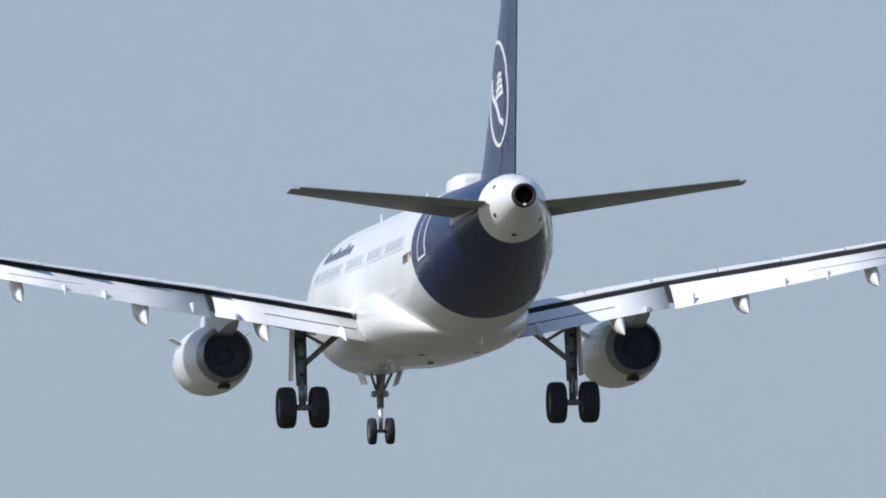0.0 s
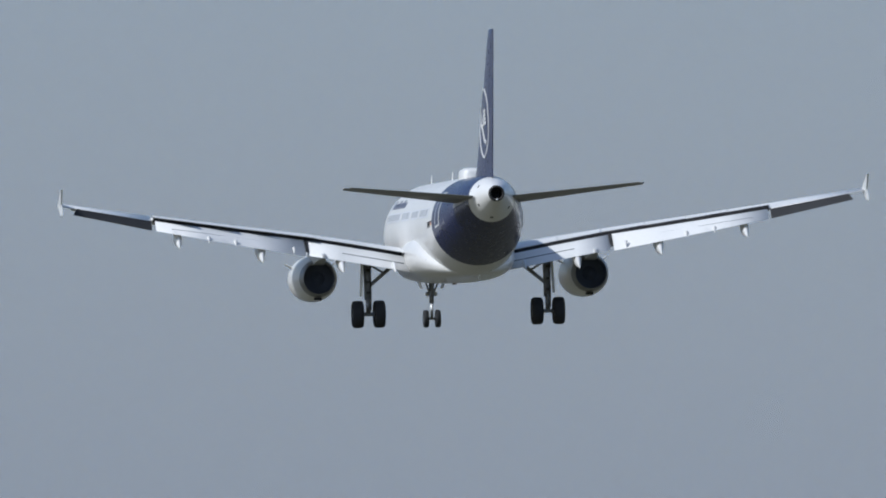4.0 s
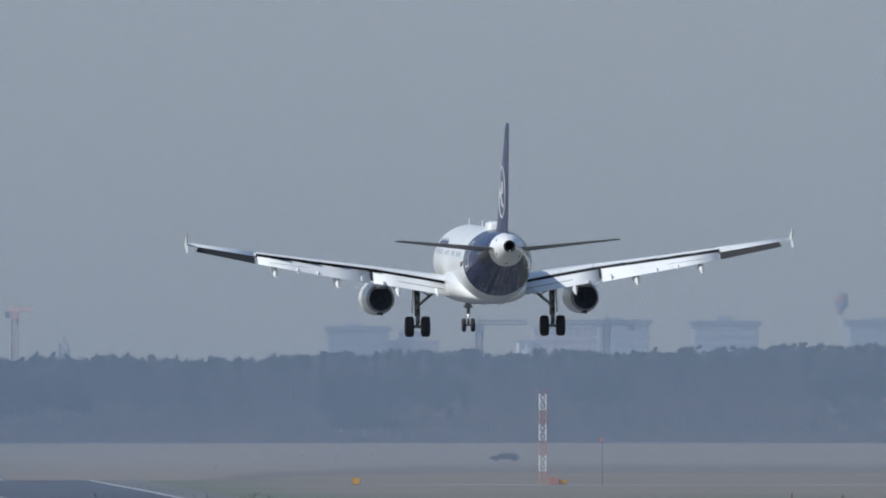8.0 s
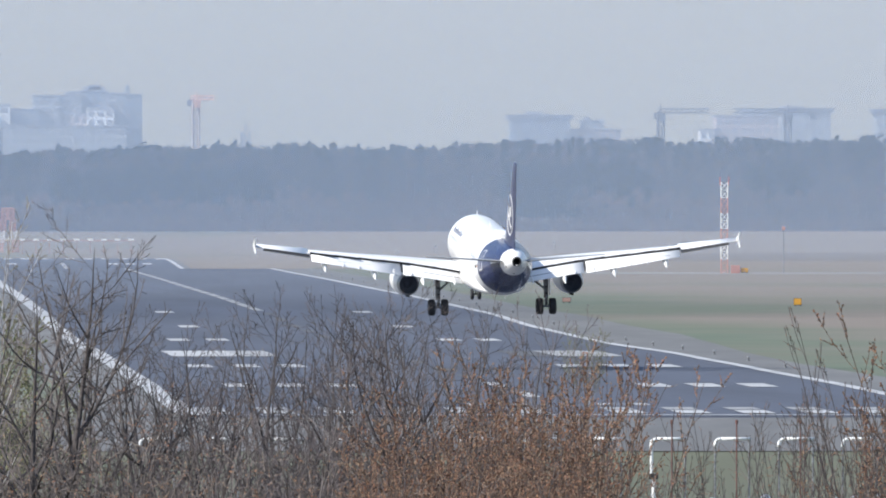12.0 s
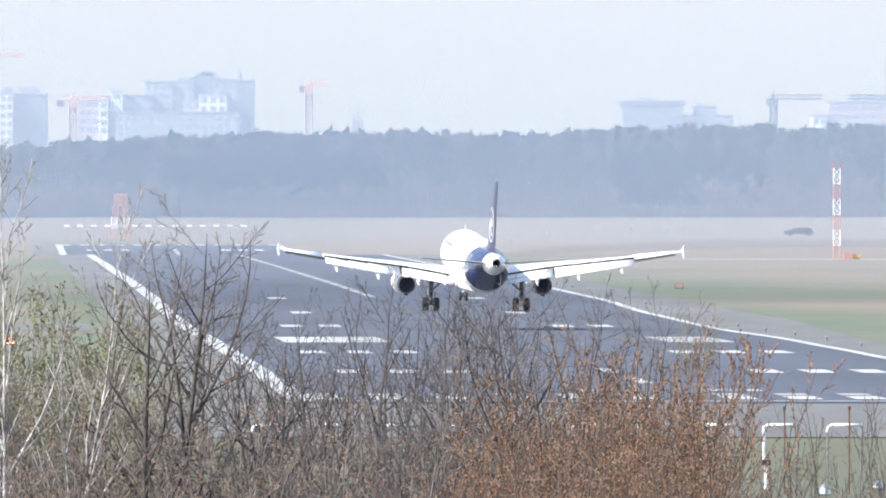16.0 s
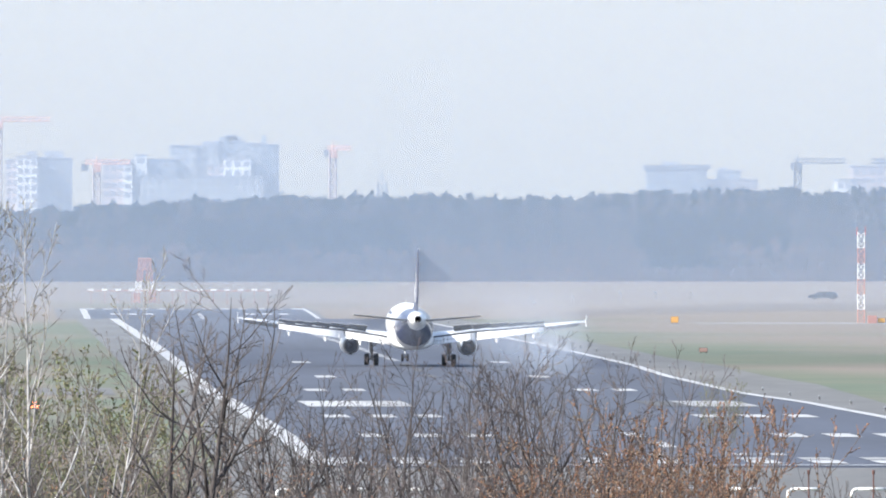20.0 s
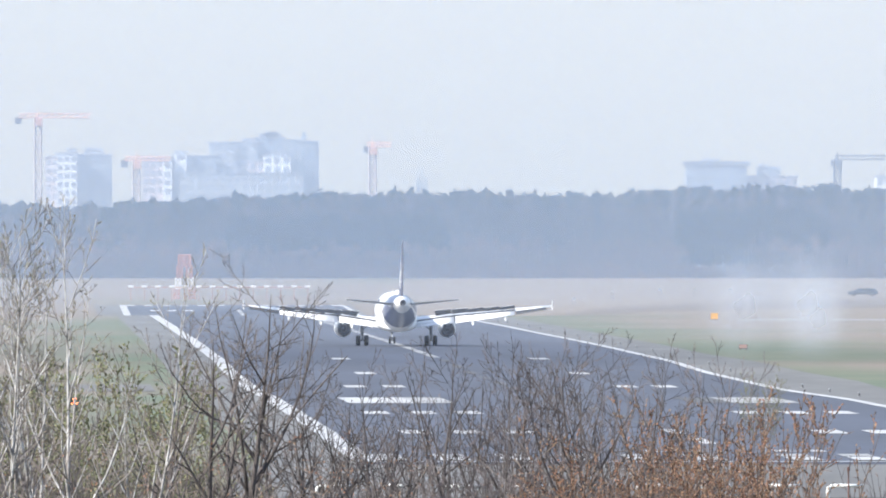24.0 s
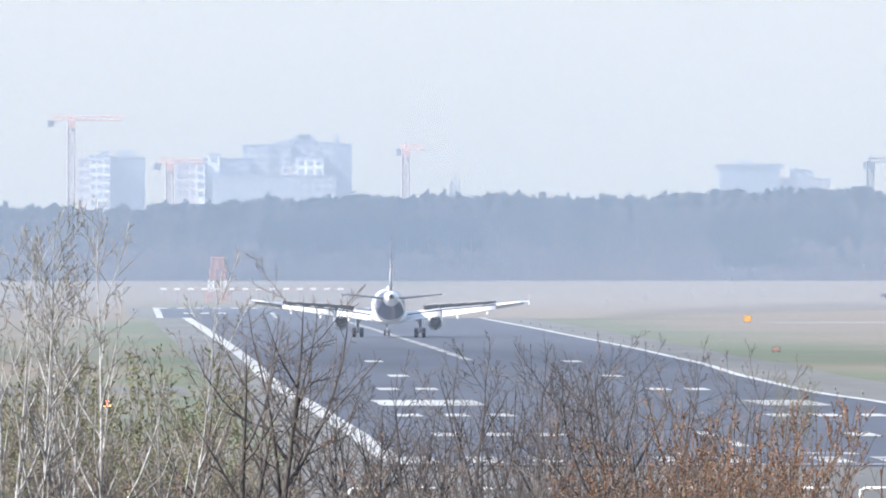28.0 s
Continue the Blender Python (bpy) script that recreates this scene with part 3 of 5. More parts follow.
# ---- the airliner: x right, y forward, z up from the wheels' footing; origin between the main wheels ----
FUSE = ((16.11, 0.03, 0.03, 3.30), (15.95, 0.34, 0.32, 3.31), (15.5, 0.75, 0.70, 3.35), (14.7, 1.20, 1.15, 3.45), (13.7, 1.58, 1.56, 3.57), (12.5, 1.83, 1.86, 3.70), (11.2, 1.95, 2.02, 3.80), (9.8, 1.975, 2.07, 3.83),
        (-6.2, 1.975, 2.07, 3.83), (-7.6, 1.965, 2.03, 3.86), (-9.0, 1.90, 1.90, 3.97), (-10.5, 1.77, 1.70, 4.15), (-12.0, 1.57, 1.47, 4.38), (-13.4, 1.32, 1.25, 4.60), (-14.6, 1.08, 1.04, 4.78), (-15.6, 0.86, 0.84, 4.91),
        (-16.25, 0.66, 0.66, 4.98), (-16.75, 0.49, 0.49, 5.03), (-17.12, 0.35, 0.35, 5.05), (-17.27, 0.31, 0.31, 5.06))


def fuse_at(y):
    for (y0, *a), (y1, *b) in zip(FUSE, FUSE[1:]):
        if y >= y1:
            w = (y - y0) / (y1 - y0)
            return [p + (q - p) * w for p, q in zip(a, b)]
    return list(FUSE[-1][1:])


def fuse_point(y, angle, out=0.0):
    """A point of the skin; angle 0 is the right side, 90 the crown."""
    w, h, z = fuse_at(y)
    a = radians(angle)
    return Vector(((w + out) * math.cos(a), y, z + (h + out) * math.sin(a)))


def skin_patch(y0, y1, a0, a1, out, ny=4, na=6):
    """A thin panel that follows the fuselage skin."""
    rings = []
    for lift in (out, -0.03):
        rings.append([[fuse_point(y0 + (y1 - y0) * i / ny, a0 + (a1 - a0) * k / na, lift) for k in range(na + 1)] for i in range(ny + 1)])
    verts = [v for g in rings for row in g for v in row]
    w, n = na + 1, (na + 1) * (ny + 1)
    faces = []
    for i in range(ny):
        for k in range(na):
            a = i * w + k
            faces.append((a, a + 1, a + w + 1, a + w))
            faces.append((n + a + w, n + a + w + 1, n + a + 1, n + a))
    edge = [k for k in range(na + 1)] + [i * w + na for i in range(1, ny + 1)] + [ny * w + k for k in range(na - 1, -1, -1)] + [i * w for i in range(ny - 1, 0, -1)]
    for p, q in zip(edge, edge[1:] + edge[:1]):
        faces.append((p, n + p, n + q, q))
    return verts, faces


def airfoil(n=9, thick=0.12, upto=1.0):
    """Upper then lower outline, chord 0 to upto, as (chord, height) pairs."""
    def t(x):
        return thick * 5 * (0.2969 * math.sqrt(x) - 0.126 * x - 0.3516 * x * x + 0.2843 * x ** 3 - 0.1015 * x ** 4)
    xs = [upto * (0.5 - 0.5 * math.cos(math.pi * i / n)) for i in range(n + 1)]
    return [(x, t(x) * 0.62) for x in xs] + [(x, -t(x) * 0.38) for x in xs[:0:-1]]


# span, leading edge y, trailing edge y, height of the chord line, droop of the trailing edge
WING = ((0.6, 6.2, -1.45, 2.80, 0.30), (2.0, 5.3, -1.45, 2.98, 0.28), (4.2, 4.15, -1.45, 3.32, 0.20), (6.5, 2.95, -1.50, 3.65, 0.12), (9.5, 1.40, -2.20, 4.02, 0.08), (13.0, -0.42, -3.03, 4.50, 0.05), (16.9, -2.45, -3.95, 5.12, 0.0))


ENGINE_Y = 1.2


def wing_at(x):
    return lerp_table(x, WING)


def wing_ring(side, x, a, b, thick, n=9):
    le, te, z, droop = wing_at(x)
    c = le - te
    ring = []
    for u, h in airfoil(n, thick, b):
        if u < a:
            u = a
        ring.append((side * x, le - u * c, z + h * c - droop * u + 0.0))
    return ring


def wing_panel(side, xs, upto, thick=0.125):
    return loft([wing_ring(side, x, 0.0, upto, thick - 0.02 * (x / 17)) for x in xs])


def flap_loft(side, x0, x1, hinge, chord, drop, back, angle, thick=0.13, steps=3):
    """A flap swung out behind the wing. hinge: share of the wing's chord; chord: share of it; angle: degrees down."""
    rings = []
    for i in range(steps + 1):
        x = x0 + (x1 - x0) * i / steps
        le, te, z, droop = wing_at(x)
        c = le - te
        cl = chord * c if chord < 1 else chord
        y0, z0 = le - hinge * c - back, z - droop * hinge - drop
        ca, sa = math.cos(radians(angle)), math.sin(radians(angle))
        ring = []
        for u, h in airfoil(8, thick, 1.0):
            p, q = u * cl, h * cl
            ring.append((side * x, y0 - p * ca - q * sa, z0 - p * sa + q * ca))
        rings.append(ring)
    return loft(rings)


def teardrop(length, r, n=10):
    return [(length * i / n, r * math.sin(math.pi * (i / n) ** 0.75) + 0.001) for i in range(n + 1)]


def build_airliner():
    spoilers, gears, wings, ailerons = [], [], [], []
    plane = thing("airliner", pose(0, 0, 0), "white twin-engine airliner with a navy blue tail, gear and flaps down", "aeroplane")

    # fuselage in three painted lengths
    full = loft([[fuse_point(y, 360 * k / 48) for k in range(48)] for y, *_ in FUSE])
    bm = as_bm(full)
    bmesh.ops.delete(bm, geom=[f for f in bm.faces if f.calc_center_median().y < -17.25 and len(f.verts) > 4], context="FACES_ONLY")
    navy_n, navy_c = Vector((0, 1, -0.30)).normalized(), Vector((0, -9.0, 3.8))
    cone_n, cone_c = Vector((0, 1, 0.05)).normalized(), Vector((0, -15.15, 4.75))
    for c, nrm in ((navy_c, navy_n), (cone_c, cone_n)):
        bmesh.ops.bisect_plane(bm, geom=bm.verts[:] + bm.edges[:] + bm.faces[:], plane_co=c, plane_no=nrm)

    def zone(f):
        p = f.calc_center_median()
        return 0 if (p - navy_c).dot(navy_n) > 0 else (1 if (p - cone_c).dot(cone_n) > 0 else 2)

    for k, (name, material, label) in enumerate((("fuselage", WHITE, "glossy white fuselage"), ("rear_fuselage", NAVY, "navy blue rear fuselage"), ("tail_cone", WHITE, "white tail cone"))):
        piece = bm.copy()
        bmesh.ops.delete(piece, geom=[f for f in piece.faces if zone(f) != k], context="FACES")
        ob = part(name, piece, material, plane, label, True)
        if k == 0:
            body = ob
        elif k == 1:
            rear = ob
        else:
            cone = ob
    bm.free()
    part("exhaust_ring", spin([(-17.15, 0.335), (-17.37, 0.325), (-17.43, 0.29), (-17.39, 0.24), (-17.05, 0.22), (-16.85, 0.20)], 28, "Y", (0, 0, 5.06)), SOOT, cone, "sooty exhaust ring", True)
    part("exhaust_bore", spin([(-17.33, 0.16), (-17.0, 0.15), (-16.95, 0.0)], 20, "Y", (0, 0, 5.06)), DARK, cone)
    part("tail_light", spin([(-17.51, 0.0), (-17.49, 0.04), (-17.37, 0.045)], 10, "Y", (0, 0, 4.80)), PIPE_WHITE, cone)
    for y, a in ((-15.9, 140), (-16.0, 205), (-15.6, 262), (-15.8, 320)):
        part("drain_hole", skin_patch(y, y - 0.12, a, a + 9, 0.006, 1, 2), DARK, cone)

    # belly fairing
    rings = []
    for y, w, top, bot in ((7.6, 1.0, 2.5, 1.95), (6.8, 1.7, 3.0, 1.76), (5.5, 2.06, 3.5, 1.64), (2.0, 2.20, 3.9, 1.58), (-1.5, 2.24, 4.0, 1.58), (-2.6, 2.19, 3.9, 1.60), (-3.8, 2.07, 3.6, 1.66), (-5.0, 1.86, 3.2, 1.72), (-6.2, 1.52, 2.8, 1.78), (-7.0, 1.0, 2.4, 1.84), (-7.4, 0.5, 2.2, 1.9)):
        ring = []
        for k in range(28):
            a = 2 * math.pi * k / 28
            c, s = math.cos(a), math.sin(a)
            sx = math.copysign(abs(c) ** (0.75 if s < 0 else 1.0), c)
            sz = math.copysign(abs(s) ** (0.75 if s < 0 else 1.0), s)
            mid, half = (top + bot) / 2, (top - bot) / 2
            ring.append((w * sx, y, mid + half * sz))
        rings.append(ring)
    belly = part("belly_fairing", loft(rings), WHITE, plane, "white belly fairing", True)
    part("belly_aerial", boxed((0.2, -7.4, 1.72), (0.04, 0.3, 0.22), bevel=0.01), WHITE, belly)
    part("drain_mast", boxed((-0.9, -4.2, 1.66), (0.04, 0.14, 0.14), bevel=0.01), WING_GREY, belly)
    part("beacon", spin([(0, 0.09), (0.06, 0.08), (0.1, 0.0)], 12, "Z", (0, 1.0, 1.52)), SIGN_RED, belly)
    for x, y in ((-0.7, -2.2), (0.75, -2.6), (0.2, -5.6)):
        part("vent", boxed((x, y, 1.625 + 0.045 * abs(y + 2.2)), (0.16, 0.3, 0.05), bevel=0.01), STEEL, belly)

    # windows, doors, lettering, aerials
    for s, base in ((1, 13.0), (-1, 167.0)):
        for a, b in ((10.2, 4.6), (3.9, 0.3), (-0.3, -3.4), (-3.9, -7.6)):
            strip = part("window_band", skin_patch(a, b, base - s * 1.5, base + s * 10.5, 0.006, 6, 3), FRAME_GREY, body, "pale grey row of cabin windows")
            n = int((a - b) / 0.533)
            for i in range(n):
                y = a - 0.27 - 0.533 * i
                part("cabin_window", skin_patch(y + 0.12, y - 0.12, base + s * 1.2, base + s * 8.6, 0.012, 1, 2), CABIN_GLASS, strip)
        for y0, y1, owner, name in ((-9.75, -10.5, rear, "rear_door"), (12.3, 11.5, body, "front_door")):
            d = part(name, skin_patch(y0, y1, base - s * 20, base + s * 25, 0.008, 2, 8), NAVY if y0 < 0 else WHITE, owner)
            for u0, u1, b0, b1 in ((y0 + 0.06, y0, -22, 27), (y1, y1 - 0.06, -22, 27), (y0, y1, 25, 27), (y0, y1, -22, -20)):
                part("door_line", skin_patch(u0, u1, base + s * b0, base + s * b1, 0.016, 2, 6), WHITE if y0 < 0 else FRAME_GREY, d)
        # registration: plain bars, and a small striped flag
        for i in range(5):
            part("registration_bar", skin_patch(-7.72 - 0.16 * i, -7.80 - 0.16 * i, base - s * 15, base - s * 8, 0.007, 1, 2), SOOT, body)
        for i, material in enumerate((DARK, RED, YELLOW)):
            part("flag_stripe", skin_patch(-8.62, -8.85, base - s * (8.5 + 1.7 * i), base - s * (10.2 + 1.7 * i), 0.007, 1, 1), material, body)
        # name of the line, high on the front: plain bars
        for i in range(9):
            part("name_bar", skin_patch(9.6 - 0.62 * i, 9.22 - 0.62 * i, base + s * 16, base + s * (28 if i % 3 == 0 else 24), 0.008, 1, 4), NAVY, body)
    rings = []
    for y, w, h in ((-8.1, 0.25, 0.20), (-8.05, 0.35, 0.31), (-7.8, 0.41, 0.38), (-6.8, 0.43, 0.41), (-5.6, 0.40, 0.37), (-4.9, 0.30, 0.24), (-4.5, 0.10, 0.05)):
        top = fuse_point(-7.0, 90).z
        ring = []
        for k in range(20):
            c, q = math.cos(2 * math.pi * k / 20), math.sin(2 * math.pi * k / 20)
            ring.append((w * math.copysign(abs(c) ** 0.5, c), y, top + (h * q ** 0.5 if q > 0 else -0.10)))
        rings.append(ring)
    part("satellite_dome", loft(rings), WHITE, body, "white satellite dome on the crown", True)
    for y in (10.0, 1.0):
        part("blade_aerial", loft([[(0.03, y, 5.85), (0, y - 0.25, 5.85), (-0.03, y, 5.85), (0, y + 0.12, 5.85)], [(0.01, y - 0.18, 6.27), (0, y - 0.3, 6.27), (-0.01, y - 0.18, 6.27), (0, y - 0.1, 6.27)]]), WHITE, body)
    # cockpit glazing
    for a0, a1 in ((22, 48), (50, 72), (76, 104), (108, 130), (132, 158)):
        part("cockpit_pane", skin_patch(14.55, 13.95, a0, a1, 0.01, 2, 4), GLASS, body)

    # fin with rudder
    def fin_ring(z, le, te, th):
        c = le - te
        return [(h * c * 1.6 * th / 0.12, le - u * c, z) for u, h in [(u, hh / 0.62 * 0.5 if hh > 0 else hh / 0.38 * 0.5) for u, hh in airfoil(8, 0.10, 0.70)]]
    zs = [(5.2, -8.6, -15.75), (5.75, -9.6, -15.85), (6.3, -10.5, -15.95), (9.0, -13.0, -16.65), (11.5, -15.2, -17.25), (11.84, -15.75, -17.32)]
    fin = part("fin", loft([fin_ring(z, le, te, 0.11) for z, le, te in zs]), NAVY, plane, "tall navy blue fin with a white ring emblem", True)

    def rudder_ring(z, le, te):
        c = le - te
        h = le - 0.715 * c
        return [(0.026 * c, h, z), (0.002 * c + 0.008, te, z), (-0.002 * c - 0.008, te, z), (-0.026 * c, h, z)]
    part("rudder", loft([rudder_ring(z, le, te) for z, le, te in zs[1:]]), NAVY, fin, "navy blue rudder")
    # emblem on each face: a thin white ring crossed by a plain bird-like mark
    for s in (-1, 1):
        def on_fin(v, z):
            le, te = lerp_table(z, [(a, b, c) for a, b, c in zs])
            c = le - te
            u = min(0.999, max(0.0, (le - v) / c))
            if u > 0.70:
                h = 0.026 * c + (0.002 * c + 0.008 - 0.026 * c) * (u - 0.715) / 0.285
            else:
                h = 0.5 * 1.6 * 0.11 / 0.12 * 5 * 0.10 * (0.2969 * math.sqrt(u) - 0.126 * u - 0.3516 * u * u + 0.2843 * u ** 3 - 0.1015 * u ** 4) * c
            return max(h, 0.01)

        def stroke(pts, width):
            verts, faces = [], []
            for i, (v, z) in enumerate(pts):
                a, b = pts[max(0, i - 1)], pts[min(len(pts) - 1, i + 1)]
                d = Vector((b[0] - a[0], b[1] - a[1])).normalized()
                n = Vector((-d.y, d.x)) * width / 2
                for e in (-1, 1):
                    pv, pz = v + n.x * e, z + n.y * e
                    verts.append((s * (on_fin(pv, pz) + 0.022), pv, pz))
                    verts.append((s * (on_fin(pv, pz) - 0.03), pv, pz))
                if i:
                    k = 4 * i
                    faces += [(k - 4, k - 2, k + 2, k), (k - 4, k, k + 1, k - 3), (k - 2, k - 1, k + 3, k + 2)]
            return verts, faces
        cy, cz, r = -14.1, 8.02, 1.40
        part("emblem_ring", stroke([(cy + r * math.cos(2 * math.pi * k / 48), cz + r * math.sin(2 * math.pi * k / 48)) for k in range(49)], 0.10), WHITE, fin, "thin white ring")
        part("emblem_mark", stroke([(cy + 1.30, cz + 0.42), (cy + 0.9, cz - 0.05), (cy + 0.35, cz - 0.28), (cy - 0.15, cz - 0.72), (cy - 0.75, cz - 0.85)], 0.15), WHITE, fin)
        for k in range(4):
            part("emblem_mark", stroke([(cy + 0.35 - 0.12 * k, cz - 0.12 + 0.18 * k), (cy - 0.25, cz - 0.02 + 0.18 * k), (cy - 0.75 + 0.05 * k, cz + 0.04 + 0.15 * k)], 0.13), WHITE, fin)

    # tailplane
    for s, side in ((-1, "left"), (1, "right")):
        def tail_ring(x, a, b):
            w = (x - 0.55) / (6.22 - 0.55)
            le, te, z = -12.55 + (-15.55 + 12.55) * w, -15.95 + (-16.75 + 15.95) * w, 4.88 + 0.53 * w
            c = le - te
            return [(s * x, le - max(a, u) * c, z + h * c - 0.085 * c * (0.75 - u)) for u, h in [(u, hh) for u, hh in airfoil(8, 0.115, b)]]
        stab = part("tailplane", loft([tail_ring(x, 0, 0.72) for x in (0.55, 2.5, 4.4, 6.1, 6.22)]), STAB_GREY, plane, "grey tailplane", True)
        def elev_ring(x):
            w = (x - 0.55) / (6.22 - 0.55)
            le, te, z = -12.55 + (-15.55 + 12.55) * w, -15.95 + (-16.75 + 15.95) * w, 4.88 + 0.53 * w
            c = le - te
            y0 = le - 0.73 * c
            return [(s * x, y0, z + 0.026 * c), (s * x, te, z + 0.026 * c + 0.012), (s * x, te, z + 0.026 * c - 0.012), (s * x, y0, z - 0.022 * c)]
        part("elevator", loft([elev_ring(x) for x in (0.85, 3.4, 6.0)]), STAB_GREY, stab)
        part("root_plate", skin_patch(-13.0, -15.4, 0 if s > 0 else 170, 10 if s > 0 else 180, 0.008, 5, 2), FRAME_GREY, rear, "bare metal plate at the tailplane's root")

    # highlight painted in white along the right flank, from the tail cone forward
    for y0, y1, a0, a1 in ((-15.2, -14.0, -4, -17), (-14.0, -12.6, -9, -17), (-12.6, -11.2, -14, -20), (-11.2, -9.8, -19, -26)):
        part("worn_edge", skin_patch(y0, y1, a0, a1, 0.012, 2, 3), WHITE, rear, "painted white highlight on the rear flank")

    # wings
    for s in (-1, 1):
        wing = part("wing", wing_panel(s, (0.6, 2.0, 4.2, 6.5, 9.5, 13.0), 0.74), WHITE, plane, "white wing with flaps lowered", True)
        wings.append((wing, s))
        outer_rings = []
        for x in (13.0, 14.9, 16.9):
            c = wing_at(x)[0] - wing_at(x)[1]
            outer_rings.append([(px, py, pz + (0.10 - 0.26 * (wing_at(x)[0] - py) / c) * c / 2.6) for px, py, pz in wing_ring(s, x, 0.0, 0.77, 0.12)])
        part("outer_wing", loft(outer_rings), WHITE, wing, "", True)
        # leading-edge slats, let down
        for x0, x1 in ((2.6, 5.1), (6.4, 9.0), (9.06, 11.5), (11.56, 14.0), (14.06, 16.4)):
            rings = []
            for x in (x0, (x0 + x1) / 2, x1):
                le, te, z, droop = wing_at(x)
                c = le - te
                rings.append([(s * x, le + 0.10 * c * 0.8 - u * 0.16 * c, z - 0.035 * c + h * 0.5 * c - 0.05 * c * (0.5 - u)) for u, h in airfoil(7, 0.2)])
            part("slat", loft(rings), WING_GREY, wing, "", True)
        # spoilers: thin panels over the rear of the wing, with the slot's painted shade behind them
        for x0, x1 in ((2.35, 4.3), (4.36, 6.1), (6.2, 7.9), (7.96, 9.6), (9.66, 11.3), (11.36, 12.95)):
            ends = []
            for x in (x0, x1):
                le, te, z, droop = wing_at(x)
                c = le - te
                zz = z - 0.8 * droop + 0.10 + 0.03 * c
                ends.append((Vector((s * x, le - 0.61 * c, zz)), 0.19 * c, 0.03 * c))
            (pa, ca, da), (pb, cb, db) = ends if s > 0 else ends[::-1]
            along = (pb - pa).normalized()
            back = Vector((0, -1, 0))
            up = along.cross(-back).normalized()
            m = Matrix((along, -back, up)).transposed().to_4x4()
            m.translation = pa
            span = (pb - pa).length
            rings = []
            for u, cc, dd in ((0, ca, da), (span, cb, db)):
                yy = -cc
                rings.append([(u, 0, 0.014), (u, yy, -dd + 0.012), (u, yy, -dd - 0.012), (u, 0, -0.02)])
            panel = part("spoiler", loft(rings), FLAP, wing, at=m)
            # dark underside colour stands in for the shaded back of a raised spoiler
            panel.data.materials.append(AILERON_SPOILER_GREY)
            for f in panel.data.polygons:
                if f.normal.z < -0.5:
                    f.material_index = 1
            if x0 > 4:
                spoilers.append((panel, m))
        # solid near-black strip under the spoilers: the cove's shade put into colour
        rings = []
        for x in (2.3, 6.5, 9.7, 12.97):
            le, te, z, droop = wing_at(x)
            c = le - te
            yb = le - 0.745 * c
            zt = z - 0.8 * droop + 0.084
            rings.append([(s * x, yb, zt + 0.03), (s * x, yb - 0.052 * c, zt + 0.0), (s * x, yb - 0.057 * c, zt - 0.14), (s * x, yb, zt - 0.2)])
        part("flap_cove", loft(rings), DARK, wing, "dark strip painting the slot's shade ahead of the flap")
        inner = part("inboard_flap", flap_loft(s, 2.08, 6.35, 0.80, 1.23, 0.055, 0.04, 32), FLAP, wing, "white inboard flap, lowered", True)
        outer = part("outboard_flap", flap_loft(s, 6.5, 12.9, 0.80, 0.305, 0.05, 0.03, 32), FLAP, wing, "white outboard flap, lowered", True)
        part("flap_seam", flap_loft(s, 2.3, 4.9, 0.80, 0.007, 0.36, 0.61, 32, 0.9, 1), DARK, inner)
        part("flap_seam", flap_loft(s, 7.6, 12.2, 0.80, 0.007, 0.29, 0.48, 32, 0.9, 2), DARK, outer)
        # dark filler paints the shade of the open gap between the flaps
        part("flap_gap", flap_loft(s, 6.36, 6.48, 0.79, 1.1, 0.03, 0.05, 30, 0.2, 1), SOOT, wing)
        ail = []
        for x in (13.05, 16.25):
            le, te, z, droop = wing_at(x)
            c = le - te
            k = c / 2.6
            y0, zt = le - 0.775 * c, z + 0.012 * c - 0.77 * droop - 0.10 * k
            ail.append([(s * x, y0, zt), (s * (x + 0.15 * (x > 14)), y0 - 0.42 * k, zt - 0.38 * k), (s * (x + 0.15 * (x > 14)), y0 - 0.44 * k, zt - 0.41 * k), (s * x, y0, zt - 0.12 * k)])
        flap = part("aileron", loft(ail), AILERON_SPOILER_GREY, wing, "dark grey drooped aileron")
        ailerons.append((flap, Vector(ail[0][0]), (Vector(ail[1][0]) - Vector(ail[0][0])).normalized() * s))
        le, te, z, droop = wing_at(16.9)
        x = 16.93
        part("wingtip_fence", loft([[(s * (x - 0.02), le + 0.1, z), (s * (x - 0.02), te - 0.45, z + 0.62), (s * (x - 0.02), te - 0.62, z + 0.64), (s * (x - 0.02), te - 0.2, z), (s * (x - 0.02), te - 0.5, z - 0.45), (s * (x - 0.02), te - 0.35, z - 0.47)],
                                    [(s * (x + 0.03), le + 0.1, z), (s * (x + 0.06), te - 0.45, z + 0.62), (s * (x + 0.06), te - 0.62, z + 0.64), (s * (x + 0.03), te - 0.2, z), (s * (x + 0.06), te - 0.5, z - 0.45), (s * (x + 0.06), te - 0.35, z - 0.47)]]), WHITE, wing, "white wingtip fence")
        # flap track fairings
        for x, n, r in ((2.75, 1.3, 0.13), (4.98, 2.5, 0.26), (8.4, 2.6, 0.30), (11.95, 2.2, 0.25)):
            le, te, z, droop = wing_at(x)
            m = Matrix.Translation((s * x, te + n * 0.62, z - 0.34 - droop)) @ pose(0, 0, 0, 20)
            v, f = spin([(-u, q) for u, q in teardrop(n, r)], 14, "Y")
            v = [m @ Vector((p[0] * 0.75, p[1], p[2] * 1.15)) for p in v]
            part("track_fairing", (v, f), WHITE, wing, "", True)
        for x in (7.0, 9.5, 10.65):
            le, te, z, droop = wing_at(x)
